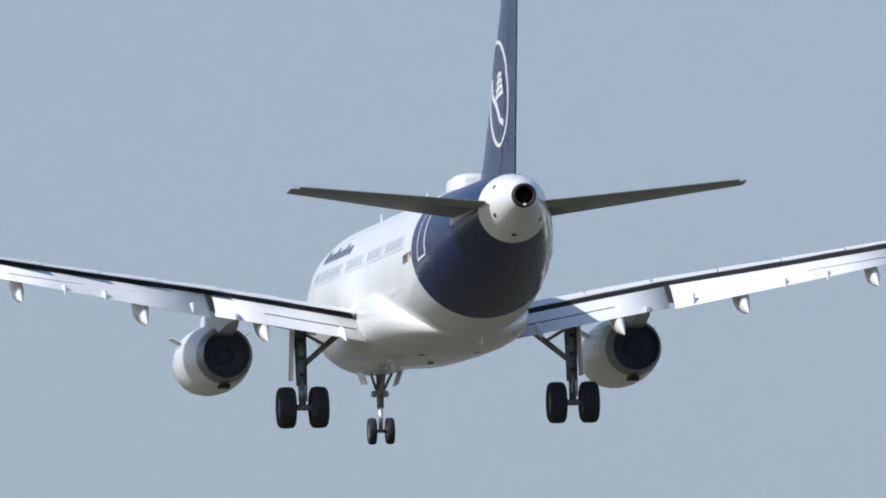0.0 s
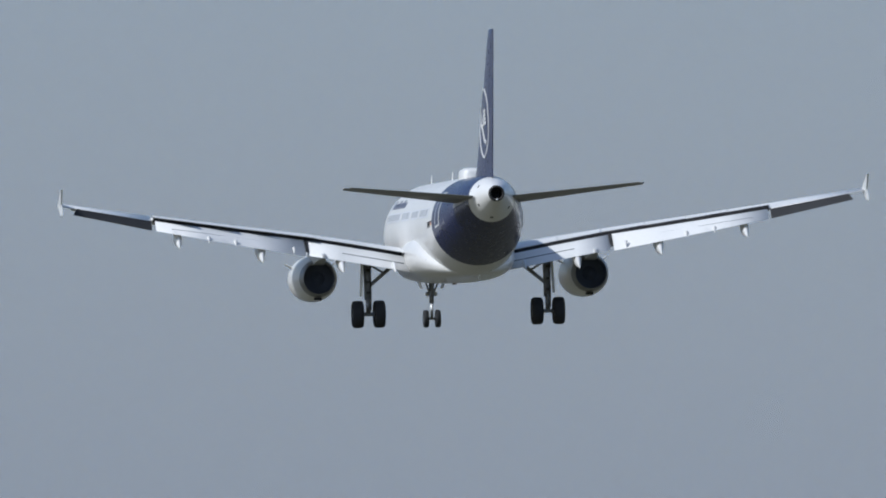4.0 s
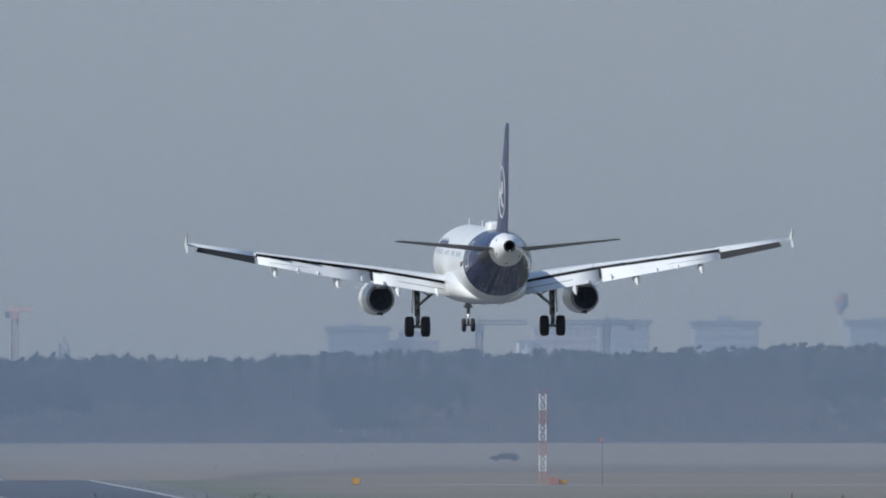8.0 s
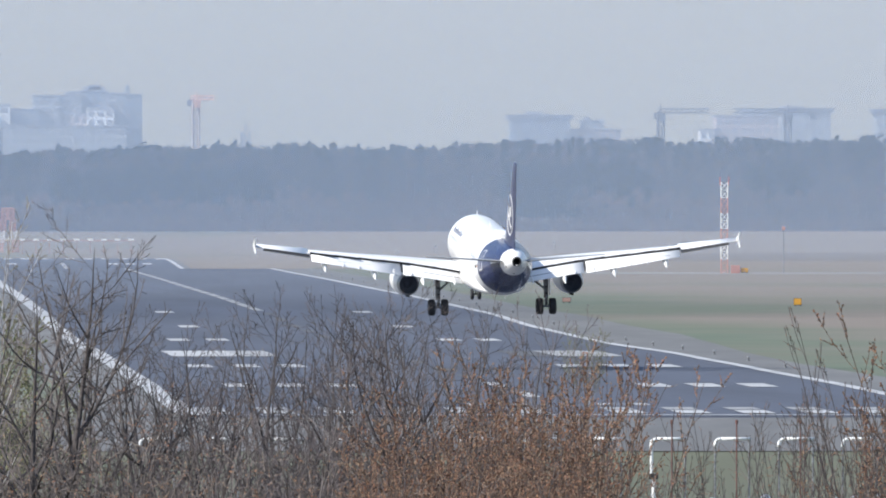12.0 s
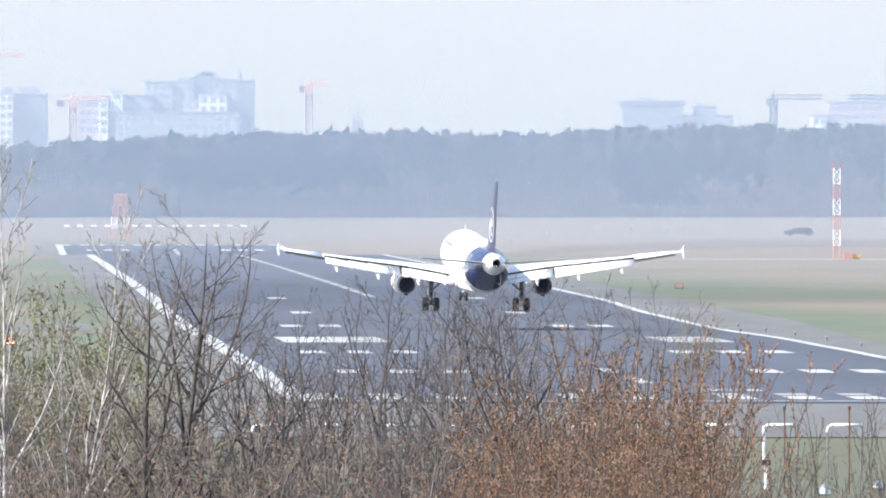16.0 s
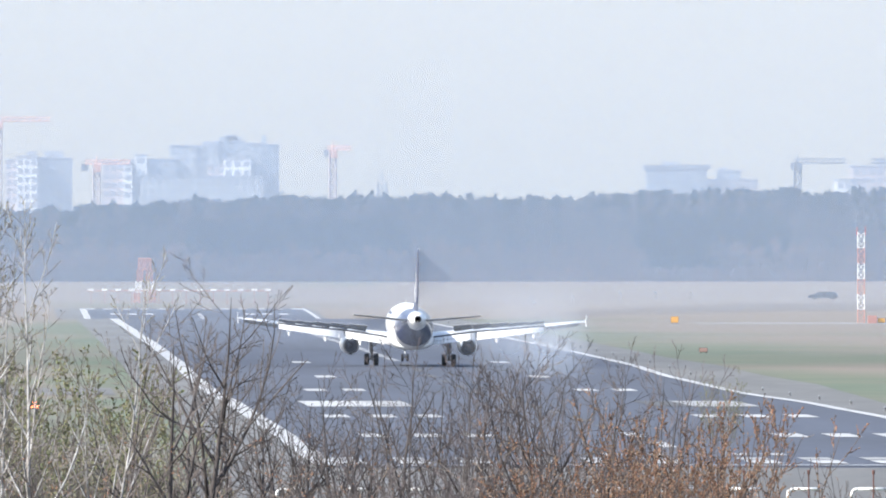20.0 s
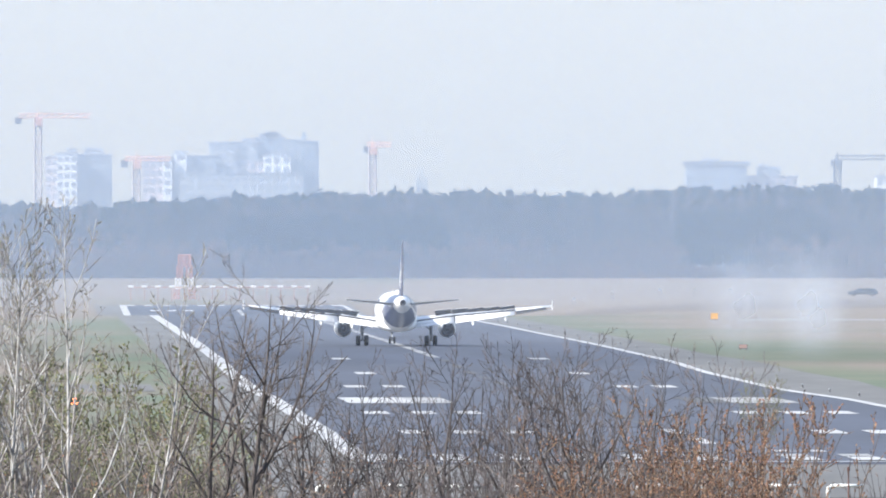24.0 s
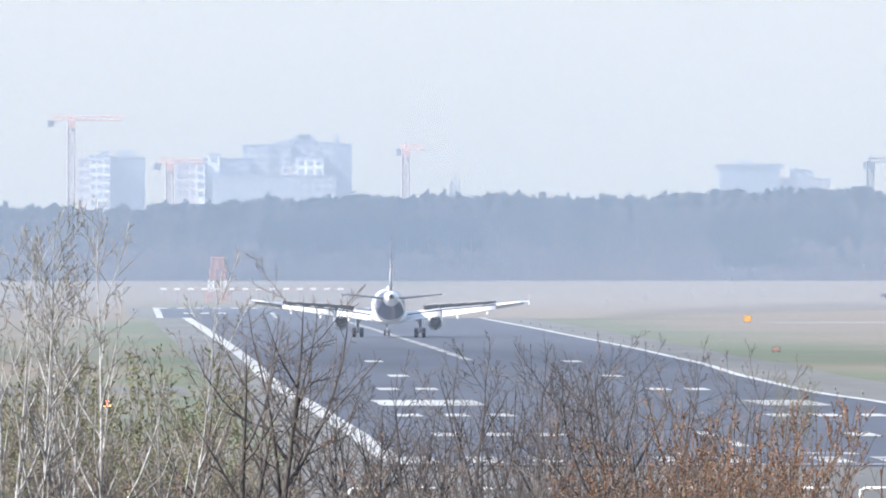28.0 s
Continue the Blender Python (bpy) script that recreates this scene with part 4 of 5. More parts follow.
            part("hinge_fairing", tubed((s * x, te - 0.1, z - droop - 0.42), (s * x, te - 0.25, z - droop - 0.66), 0.075, 0.02, 8), WHITE, wing)
        for k, x in enumerate((10.2, 12.2, 14.0, 15.2, 16.2)):
            le, te, z, droop = wing_at(x)
            part("static_wick", tubed((s * x, te - 0.02, z - droop - (0.05 if k > 1 else 0.3)), (s * x, te - 0.28, z - droop - (0.05 if k > 1 else 0.3)), 0.012, 0.008, 5), SOOT, wing)

        # engine
        ex, ez = s * 5.75, 1.90
        cl = (ex, ENGINE_Y, ez)
        eng = part("engine", spin([(a, r * 0.955) for a, r in [(4.35, 0.78), (4.46, 0.86), (4.42, 0.90), (4.2, 0.94), (3.5, 1.0), (2.6, 1.02), (1.8, 1.0), (1.0, 0.95), (0.4, 0.885), (-0.05, 0.82)]], 48, "Y", cl), WHITE, plane, "white engine nacelle", True)
        part("inlet_lip", spin([(a, r * 0.955) for a, r in [(4.2, 0.945), (4.44, 0.905), (4.50, 0.86), (4.40, 0.79), (3.6, 0.77)]], 48, "Y", cl), SILVER, eng, "polished metal inlet lip", True)
        part("nozzle", spin([(a, r * 0.955) for a, r in [(0.0, 0.83), (-0.30, 0.775), (-0.58, 0.705), (-0.60, 0.69), (-0.4, 0.68), (0.3, 0.69)]], 48, "Y", cl), NOZZLE, eng, "bare metal exhaust nozzle", True)
        part("nozzle_bore", spin([(a, r * 0.955) for a, r in [(-0.45, 0.679), (-0.1, 0.67), (0.12, 0.64), (0.16, 0.0)]], 40, "Y", cl), BORE, eng, "dark blue-grey exhaust bore", True)
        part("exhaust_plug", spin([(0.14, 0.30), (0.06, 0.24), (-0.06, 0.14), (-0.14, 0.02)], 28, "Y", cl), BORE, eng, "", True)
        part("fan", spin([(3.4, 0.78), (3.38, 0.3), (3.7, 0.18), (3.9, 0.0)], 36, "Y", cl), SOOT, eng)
        for a in (35, 150):
            part("strake", boxed((ex + 1.12 * math.cos(radians(a)), ENGINE_Y + 2.9, ez + 1.12 * math.sin(radians(a))), (0.35, 0.9, 0.03), Matrix.Rotation(-radians(a), 4, "Y"), 0.01), WHITE, eng)
        part("drain", tubed((ex, ENGINE_Y - 0.1, ez - 0.82), (ex + 0.05, ENGINE_Y - 0.25, ez - 0.93), 0.03), SOOT, eng)
        part("vent_scoop", boxed((ex, ENGINE_Y + 0.25, ez - 0.86), (0.3, 0.5, 0.1), bevel=0.03), SOOT, eng)
        le, te, z, droop = wing_at(5.75)
        rings = []
        for y, w, zb, zt in ((5.6, 0.05, 2.75, 2.90), (4.6, 0.22, 2.7, 3.10), (3.0, 0.26, 2.6, 3.35), (1.4, 0.26, 2.45, 3.30), (0.4, 0.24, 2.5, 3.15), (-0.8, 0.16, 2.65, 3.02), (-1.7, 0.05, 2.72, 2.85)):
            rings.append([(ex - w, y, zb), (ex + w, y, zb), (ex + w * 0.8, y, zt), (ex - w * 0.8, y, zt)])
        part("pylon", loft(rings), WING_GREY, wing, "grey engine pylon")

        # main gear
        gx = s * 3.79 + 0.03
        gear = part("main_gear", tubed((gx, 0.05, 0.95), (gx, 0.25, 2.75), 0.155, 0.17, 16), STEEL, plane, "grey main landing gear leg", True)
        gears.append(gear)
        part("piston", tubed((gx, 0, 0.34), (gx, 0.05, 1.0), 0.10, 0.10, 14), SILVER, gear, "bright steel piston", True)
        part("side_brace", tubed((gx - s * 0.1, 0.1, 1.55), (gx - s * 1.35, 0.25, 2.60), 0.075, 0.09, 10), STEEL, gear)
        part("lock_stay", tubed((gx - s * 0.7, 0.15, 2.06), (gx - s * 0.12, 0.15, 2.4), 0.045, 0.045, 8), STEEL, gear)
        for z0, z1, y1 in ((1.0, 0.68, -0.32), (0.42, 0.68, -0.32)):
            part("torque_link", tubed((gx, -0.08, z0), (gx, y1, z1), 0.06, 0.045, 8), STEEL, gear)
        part("axle", tubed((gx - 0.62, 0, 0.34), (gx + 0.62, 0, 0.34), 0.085, 0.085, 12), STEEL, gear)
        part("leg_door", boxed((gx + s * 0.25, 0.15, 1.85), (0.05, 0.75, 1.5), Matrix.Rotation(s * -0.05, 4, "Y"), 0.02), FLAP, gear, "white leg door")
        for dz in (1.25, 1.7, 2.2):
            part("hose_clip", boxed((gx, -0.16, dz), (0.14, 0.1, 0.1), bevel=0.02), SOOT, gear)
        part("hydraulic_hose", tubed((gx + 0.1, -0.16, 0.5), (gx + 0.12, -0.12, 2.5), 0.022, 0.022, 6), DARK, gear)
        for d in (-0.455, 0.455):
            c = (gx + d, 0, 0.34)
            w = part("wheel", spin([(-0.2, 0.33), (-0.235, 0.42), (-0.235, 0.49), (-0.19, 0.555), (-0.1, 0.575), (0.0, 0.577), (0.1, 0.575), (0.19, 0.555), (0.235, 0.49), (0.235, 0.42), (0.2, 0.33)], 40, "X", c), RUBBER, gear, "black rubber tyre", True)
            part("rim", spin([(-0.16, 0.0), (-0.17, 0.12), (-0.12, 0.2), (-0.19, 0.335), (0.19, 0.335), (0.12, 0.2), (0.17, 0.12), (0.16, 0)], 28, "X", c), STEEL, w, "grey wheel hub", True)

    # nose gear
    ny = 11.05
    ng = part("nose_gear", tubed((0, ny, 0.85), (0, ny - 0.15, 2.2), 0.10, 0.12, 14), STEEL, plane, "grey nose landing gear leg", True)
    gears.append(ng)
    part("piston", tubed((0, ny, 0.2), (0, ny, 0.9), 0.06, 0.06, 12), SILVER, ng, "", True)
    part("drag_brace", tubed((0, ny, 1.05), (0, ny - 1.2, 2.0), 0.06, 0.06, 8), STEEL, ng)
    for s in (-1, 1):
        part("drag_brace", tubed((s * 0.08, ny, 1.3), (s * 0.38, ny - 0.5, 2.0), 0.04, 0.04, 8), STEEL, ng)
        part("nose_door", boxed((s * 0.52, ny - 0.1, 1.72), (0.04, 1.0, 0.5), Matrix.Rotation(s * 0.35, 4, "Y"), 0.015), FLAP, ng)
        c = (s * 0.255, ny, 0.2)
        w = part("nose_wheel", spin([(-0.09, 0.2), (-0.115, 0.28), (-0.1, 0.355), (-0.05, 0.378), (0.05, 0.378), (0.1, 0.355), (0.115, 0.28), (0.09, 0.2)], 32, "X", c), RUBBER, ng, "small black tyre", True)
        part("rim", spin([(-0.08, 0.0), (-0.09, 0.21), (0.09, 0.21), (0.08, 0)], 20, "X", c), STEEL, w)
        part("taxi_lamp", spin([(0.0, 0.0), (0.02, 0.1), (0.14, 0.06), (0.16, 0.0)], 14, "Y", (s * 0.17, ny, 1.25)), SILVER, ng)
    part("axle", tubed((-0.34, ny, 0.2), (0.34, ny, 0.2), 0.05, 0.05, 10), STEEL, ng)
    for z0, z1 in ((0.85, 0.55), (0.28, 0.55)):
        part("torque_link", tubed((0, ny - 0.06, z0), (0, ny - 0.3, z1), 0.04, 0.03, 6), STEEL, ng)
    return plane, spoilers, gears, wings, ailerons


airliner, spoilers, gears, wings, ailerons = build_airliner()


# ---- haze, woods, town ----
def build_haze():
    # flat sheets imitate haze; the blue of scattered light is put into their colour
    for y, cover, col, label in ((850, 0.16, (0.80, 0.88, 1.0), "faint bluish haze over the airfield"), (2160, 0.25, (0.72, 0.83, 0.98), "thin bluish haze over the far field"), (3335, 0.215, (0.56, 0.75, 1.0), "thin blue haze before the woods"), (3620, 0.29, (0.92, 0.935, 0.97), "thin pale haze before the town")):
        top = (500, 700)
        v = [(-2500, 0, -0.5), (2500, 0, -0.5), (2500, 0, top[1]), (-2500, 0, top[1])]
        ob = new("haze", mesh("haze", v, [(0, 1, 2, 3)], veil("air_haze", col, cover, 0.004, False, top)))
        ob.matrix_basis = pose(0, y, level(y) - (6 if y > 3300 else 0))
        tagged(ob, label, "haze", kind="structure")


build_haze()


def build_woods():
    """Rows of far trees: pines with dark crowns, and leafless crowns in front of them."""
    rng = np.random.default_rng(7)
    def crowns(trees, blobs, flat, size):
        """Each crown: many small upright sprays."""
        verts, faces = [], []
        for x, y, z, h, w, pointed in trees:
            k = blobs
            t = rng.random(k) ** 0.8
            rad = w * (np.sqrt(np.clip(1 - t, 0, 1)) * 0.9 + 0.12 if pointed else np.sin(np.pi * (0.12 + 0.86 * t)) ** 0.7)
            ang, rr = rng.random(k) * 6.283, rad * np.sqrt(rng.random(k))
            cx, cy, cz = x + rr * np.cos(ang), y + rr * np.sin(ang), z + h * (flat + (1 - flat) * t)
            for i in range(k):
                s = size * (0.6 + 0.8 * rng.random())
                p = rng.normal(size=(4, 3)) * s * np.array([0.55, 0.55, 0.55])
                n = len(verts)
                verts.extend((cx[i] + a, cy[i] + b, cz[i] - s * 0.6 + c) for a, b, c in p.tolist())
                faces.extend(((n, n + 1, n + 2), (n, n + 3, n + 1), (n, n + 2, n + 3), (n + 1, n + 3, n + 2)))
        return verts, faces
    def trunks(trees):
        verts, faces = [], []
        for x, y, z, h, w, p in trees:
            n = len(verts)
            for r, zz in ((0.1, z - 0.5), (0.04, z + h * 0.7)):
                verts.extend((x + r * math.cos(a), y + r * math.sin(a), zz) for a in (0, 2.1, 4.2))
            faces.extend((n + a, n + (a + 1) % 3, n + 3 + (a + 1) % 3, n + 3 + a) for a in range(3))
        return verts, faces
    pines, bare = [], []
    for row in range(10):
        y = 3400 + 17 * row
        x = -110.0
        while x < 330:
            x += rng.uniform(1.9, 4.0) if row < 6 else rng.uniform(0.9, 2.0)
            yy = y + rng.uniform(-5, 5)
            z = land(x, yy)
            swell = 0.6 * math.sin(x * 0.021 + 1) + 0.5 * math.sin(x * 0.057) + 0.023 * (x - 60) * (x < 200) + 3.22 * (x >= 200) + 1.1 * noise.noise((x * 0.12, 3.7, 0.2)) + 0.7 * noise.noise((x * 0.33, 1.1, 0.4))
            stand = 5 < x < 52 or 104 < x < 135 or 160 < x < 172 or 215 < x < 262
            wide = rng.uniform(1.9, 3.1) if row < 6 else rng.uniform(1.5, 2.5)
            if stand and (row in (2, 3) or row < 2 and 104 < x < 118):
                for _ in range(3):
                    pines.append((x + rng.uniform(-1, 1), yy + rng.uniform(-3, 3), z, 12.6 + 0.4 * row + swell + rng.uniform(-1.3, 0.8), wide, False))
            elif row < 3:
                bare.append((x, yy, z, 6.0 + row * 1.0 + swell + rng.uniform(-1.2, 1.2), wide, False))
            elif row < 6:
                bare.append((x, yy, z, 10.0 + (row - 3) * 2.9 + swell + rng.uniform(-1.5, 1.2), wide, False))
            elif row == 6 and rng.random() < 0.5:
                bare.append((x, yy, z, 18.0 + swell + rng.uniform(-1.0, 0.8), wide, False))
            else:
                pines.append((x, yy, z, 18.3 + swell + rng.uniform(-0.5, 0.5) + 0.9 * (rng.random() < 0.06), wide, False))
    low = [t for t in bare if t[3] < 10.2]
    bare = low + [t for t in bare if t[3] >= 10.2]
    wood = thing("far_woods", pose(0, 0, 0), "long belt of dark pines behind leafless trees", "woods", kind="stuff")
    tagged(part("pine_crowns", crowns(pines, 75, 0.25, 0.75), PINE, wood, "dark green pine crowns", True), kind="stuff")
    tagged(part("leafless_crowns", crowns(bare[len(low):], 115, 0.0, 0.60), BARE_WOOD, wood, "brown leafless crowns", True), kind="stuff")
    tagged(part("underwood", crowns(low, 85, 0.0, 0.58), UNDERWOOD, wood, "reddish-brown young trees", True), kind="stuff")
    tagged(part("trunks", trunks(pines + bare), BARK, wood), kind="stuff")
    # rough verge at the wood's foot
    verge = []
    for _ in range(1500):
        yy = rng.uniform(3370, 3400)
        verge.append((rng.uniform(-110, 330), yy, land(200, yy), rng.uniform(0.8, 3.6), rng.uniform(0.8, 1.6), False))
    tagged(part("undergrowth", crowns(verge, 20, 0.0, 0.4), UNDERWOOD, wood, "low brown undergrowth", True), kind="stuff")


build_woods()

FAR_Y = 3700.0


def far_x(px, y=FAR_Y):
    """Across the town, from an offset to the runway's heading in units of the lens."""
    return px / 36500 * (y - EYE[1]) + EYE[0]


def far_z(px, y=FAR_Y):
    return EYE[2] + px / 36500 * (y - EYE[1])


def block(name, x0, x1, top, label, material, floors, bays, depth=14.0, dy=0.0, roofs=()):
    """A far building: storeys with window rows, parapet and roof boxes. Edges as offsets from heading and level."""
    y = FAR_Y + dy
    a, b, zt = far_x(x0, y), far_x(x1, y), far_z(top, y)
    w, z0 = b - a, level(3900) - 1.0
    t = thing(name, pose((a + b) / 2, y, z0), label, "building")
    h = zt - z0
    part("wall", boxed((0, depth / 2, h / 2), (w, depth, h)), material, t)
    slab = name == "slab_building"
    part("roof", boxed((0, depth / 2, h + 0.1), (w + (1.6 if slab else 0.5), depth + 0.5, 1.1 if slab else 0.3)), CRANE_GREY if slab else FACADE_GREY, t)
    for u0, u1, rh in roofs:
        part("roof_box", boxed((w * (u0 + u1) / 2 - w / 2, depth / 2, h + 0.3 + rh / 2), (w * (u1 - u0), depth * 0.6, rh)), FACADE_GREY, t)
    fh = 2.0
    pw = w / bays
    win = mesh("window", *loft([[(-pw * 0.3, -0.06, -0.55), (pw * 0.3, -0.06, -0.55), (pw * 0.3, -0.06, 0.55), (-pw * 0.3, -0.06, 0.55)], [(-pw * 0.3, 0.05, -0.55), (pw * 0.3, 0.05, -0.55), (pw * 0.3, 0.05, 0.55), (-pw * 0.3, 0.05, 0.55)]]), PANE)
    for f in range(floors):
        z = h - 1.3 - fh * f
        for i in range(bays):
            x = -w / 2 + pw * (i + 0.5)
            part("window", win, PANE, t, at=pose(x, 0, z))
    return t


def build_residential_tower():
    """One white tower in stepped wings, with bowed balconies up one side and window columns on its front."""
    y = FAR_Y - 110
    z0 = level(3900) - 1.0
    mid = far_x(2312, y)
    t = thing("residential_tower", pose(mid, y, z0), "white stepped residential tower with stacked balconies", "building")

    def slab(name, u0, u1, low, top, front, depth, material, label=""):
        a, b, z, zt = far_x(u0, y) - mid, far_x(u1, y) - mid, low if low == 0 else far_z(low, y) - z0, far_z(top, y) - z0
        return part(name, boxed(((a + b) / 2, front + depth / 2, (z + zt) / 2), (b - a, depth, zt - z), bevel=0.12), material, t, label)
    slab("wall", 2288, 2363, 0, 206, 0.0, 9, FACADE)
    slab("wall", 2264, 2290, 0, 199, 0.6, 8, FACADE)
    slab("wall", 2243, 2266, 0, 192, 1.2, 7, FACADE_PALE)
    slab("wall", 2361, 2374, 0, 172, 1.0, 7, FACADE)
    slab("wall", 2372, 2388, 0, 140, 1.6, 6, FACADE_PALE)
    for u0, u1, low, top in ((2268, 2288, 199, 205), (2274, 2288, 204, 209), (2294, 2360, 206, 211), (2298, 2350, 210, 217), (2306, 2338, 216, 220), (2362, 2370, 172, 179), (2373, 2382, 140, 147), (2246, 2262, 192, 197)):
        slab("roof_tier", u0, u1, low, top, 1.2, 6, FACADE_WHITE_LIT)
    for u0, u1 in ((2301, 2308), (2341, 2346)):
        slab("pier", u0, u1, 0, 209, -0.5, 0.6, FACADE_WHITE_LIT)
    # window columns, broken by plain storeys
    for u0, u1, top, skip in ((2254, 2262, 186, ()), (2268, 2274, 192, (4,)), (2279, 2286, 194, (7,)), (2290, 2297, 200, (3, 8)), (2311, 2323, 202, (6, 7)), (2326, 2338, 202, (6, 7)), (2350, 2357, 198, (5,)), (2365, 2370, 160, ()), (2376, 2383, 132, ())):
        w = (far_x(u1, y) - far_x(u0, y)) / 2
        win = mesh("window", *loft([[(-w, e, -0.5), (w, e, -0.5), (w, e, 0.5), (-w, e, 0.5)] for e in (-0.06, 0.05)]), PANE)
        front = 0.0 if u0 > 2287 else 0.6 if u0 > 2264 else 1.2
        front = front if u0 < 2361 else 1.0 if u0 < 2372 else 1.6
        for f in range(12):
            low = top - 10.5 * f
            if f not in skip and low > 60:
                part("window", win, PANE, t, at=pose(far_x((u0 + u1) / 2, y) - mid, front, far_z(low, y) - z0 - 0.5))
    # bowed balconies; the upper ones reach further round
    for f in range(12):
        top = 191 - 10.6 * f
        half = (14 if f < 5 else 11) * 0.065 * (1.1 if f % 3 == 1 else 0.94)
        c, z = far_x((2254 if f < 2 else 2249 if f < 6 else 2245), y) - mid, far_z(top, y) - z0
        rim = [(c + half * math.cos(k * 0.3927 + 3.1416), 1.2 + 1.1 * math.sin(k * 0.3927 + 3.1416)) for k in range(9)]
        part("balcony", loft([[(x, e, z + h) for x, e in rim] for h in (-0.42, 0.25)]), FACADE_WHITE_LIT, t, "bright bowed balcony")


def build_town():
    # offsets across from the heading, and the roof's offset above level
    block("apartment_building", 28, 50, 121, "pinkish pale apartment block behind the woods", FACADE_PINK, 5, 2, dy=2)
    # sunlit and shaded faces of one block, painted as a white and a blue-grey box
    block("apartment_building", 48, 84, 127, "apartment block's sunlit face painted white, with dark window columns", FACADE_WHITE_LIT, 6, 3, dy=0, roofs=((0.5, 1.0, 1.0),))
    block("apartment_building", 84, 146, 124, "apartment block's shaded face painted blue-grey, behind the woods", FACADE_BLUE_SHADED, 6, 5, dy=4, roofs=((0.2, 0.75, 1.5),))
    block("office_building", 200, 237, 117, "pinkish block under construction", FACADE_PINK, 4, 3, dy=4)
    block("office_building", 236, 252, 115, "narrow white stair tower beside the offices", FACADE_WHITE_LIT, 4, 1, dy=2)
    block("office_building", 250, 330, 122, "stepped blue-grey building behind the woods", FACADE_BLUE_SHADED, 6, 6, dy=12)
    block("office_building", 257, 278, 130, "white roof house above the blue offices", FACADE_WHITE_LIT, 1, 1, dy=10)
    block("office_building", 318, 366, 146, "pale greenish block with a flat roof", FACADE_PALE, 7, 4, dy=15)
    block("office_building", 364, 404, 146, "pale block with a white upper storey", FACADE_PALE, 7, 3, dy=16, roofs=((0.3, 0.95, 0.8),))
    block("office_building", 402, 452, 154, "high blue block with a rounded roof house", FACADE_DEEP, 8, 3, dy=18, roofs=((0.1, 0.9, 0.9), (0.3, 0.75, 1.3)))
    block("office_building", 388, 416, 113, "pinkish wing of the office complex", FACADE_PINK, 3, 2, dy=9)
    block("office_building", 414, 462, 124, "office wing with sunlight painted in as white, few windows", FACADE_WHITE_LIT, 3, 3, dy=8, roofs=((0.45, 0.85, 1.1),))
    block("office_building", 450, 486, 150, "pale grey office block beside the tower", FACADE_PALE, 8, 3, dy=16)
    t = block("office_tower", 480, 512, 148, "blue tower with a roof spire behind the woods", FACADE_DEEP, 8, 2, dy=15)
    part("spire", tubed((-1.4, 5, far_z(148) - level(3900)), (-1.4, 5, far_z(174) - level(3900)), 0.8, 0.4, 8), FACADE_DEEP, t)
    block("office_building", 266, 484, 92, "long pale office front with level window bands", FACADE_PALE, 4, 16, dy=0)
    block("slab_building", 1164, 1270, 108, "wide blue-grey slab building behind the woods", FACADE_BLUE_SHADED, 3, 9, dy=0, roofs=((0.27, 0.55, 1.1), (0.6, 0.7, 0.5)))
    block("low_building", 1290, 1330, 102, "low pale block beside a building site", FACADE_PALE, 2, 3, dy=6, roofs=((0.1, 0.4, 0.6),))
    block("low_building", 1262, 1360, 86, "low pinkish sheds half hidden by the woods", FACADE_PINK, 1, 8, dy=3)
    block("low_building", 1500, 1526, 86, "small white building at the wood's edge", FACADE_WHITE_LIT, 1, 2, dy=3)
    block("low_building", 1527, 1640, 110, "pale pinkish building half hidden by the woods", FACADE_PINK, 3, 8, dy=8, roofs=((0.4, 0.98, 1.6),))
    block("slab_building", 1642, 1732, 120, "slab building with a dark upper band", FACADE_PALE, 3, 7, dy=0, roofs=((0.05, 0.5, 0.8),))
    block("slab_building", 1812, 1926, 118, "grey slab building with an overhanging roof", FACADE_PALE, 3, 9, dy=0, roofs=((0.35, 0.6, 1.6),))
    block("slab_building", 2087, 2196, 119, "long grey office slab with flat roof huts", FACADE_PALE, 3, 9, dy=2, roofs=((0.2, 0.7, 1.0),))
    block("low_building", 2204, 2234, 98, "low grey building beside the tower", FACADE_GREY, 2, 3, dy=6)
    def crane(px, mast_top, jib0, jib1, material, label):
        yc = FAR_Y - 94
        x, zt, z0 = far_x(px, yc), far_z(mast_top, yc), level(3900) - 1
        t = thing("tower_crane", pose(x, yc, z0), label, "crane")
        bm = bmesh.new()
        lattice(bm, (0, 0, 0), 1.5, zt - z0, 12, 0.22)
        part("mast", bm, CRANE_GREY if material is CRANE_GREY else CRANE_MAST, t)
        bm = bmesh.new()
        a, b = far_x(jib0, yc) - x, far_x(jib1, yc) - x
        for e in (-0.4, 0.4):
            tube(bm, (a, e, zt - z0), (b, e, zt - z0), 0.17, 0.17, 5)
        tube(bm, (a, 0, zt - z0 + 0.9), (b, 0, zt - z0 + 0.9), 0.17, 0.17, 5)
        n = 10
        for i in range(n):
            u, v = a + (b - a) * i / n, a + (b - a) * (i + 1) / n
            tube(bm, (u, -0.4, zt - z0), (v, 0, zt - z0 + 0.9), 0.12, 0.12, 4)
        part("jib", bm, material, t)
        part("cab", boxed((0.3, -0.9, zt - z0 - 1.0), (1.6, 1.3, 1.7), bevel=0.1), material, t)
        part("counterweight", boxed((a if abs(a) < abs(b) else b, 0, zt - z0 - 0.7), (1.6, 1.0, 1.6), bevel=0.1), CRANE_GREY, t)
        part("apex", tubed((0, 0, zt - z0), (0, 0, zt - z0 + 2.2), 0.3, 0.1, 6), material, t)

    crane(15, 190, -20, 108, CRANE_ORANGE, "orange-topped tower crane above the woods")
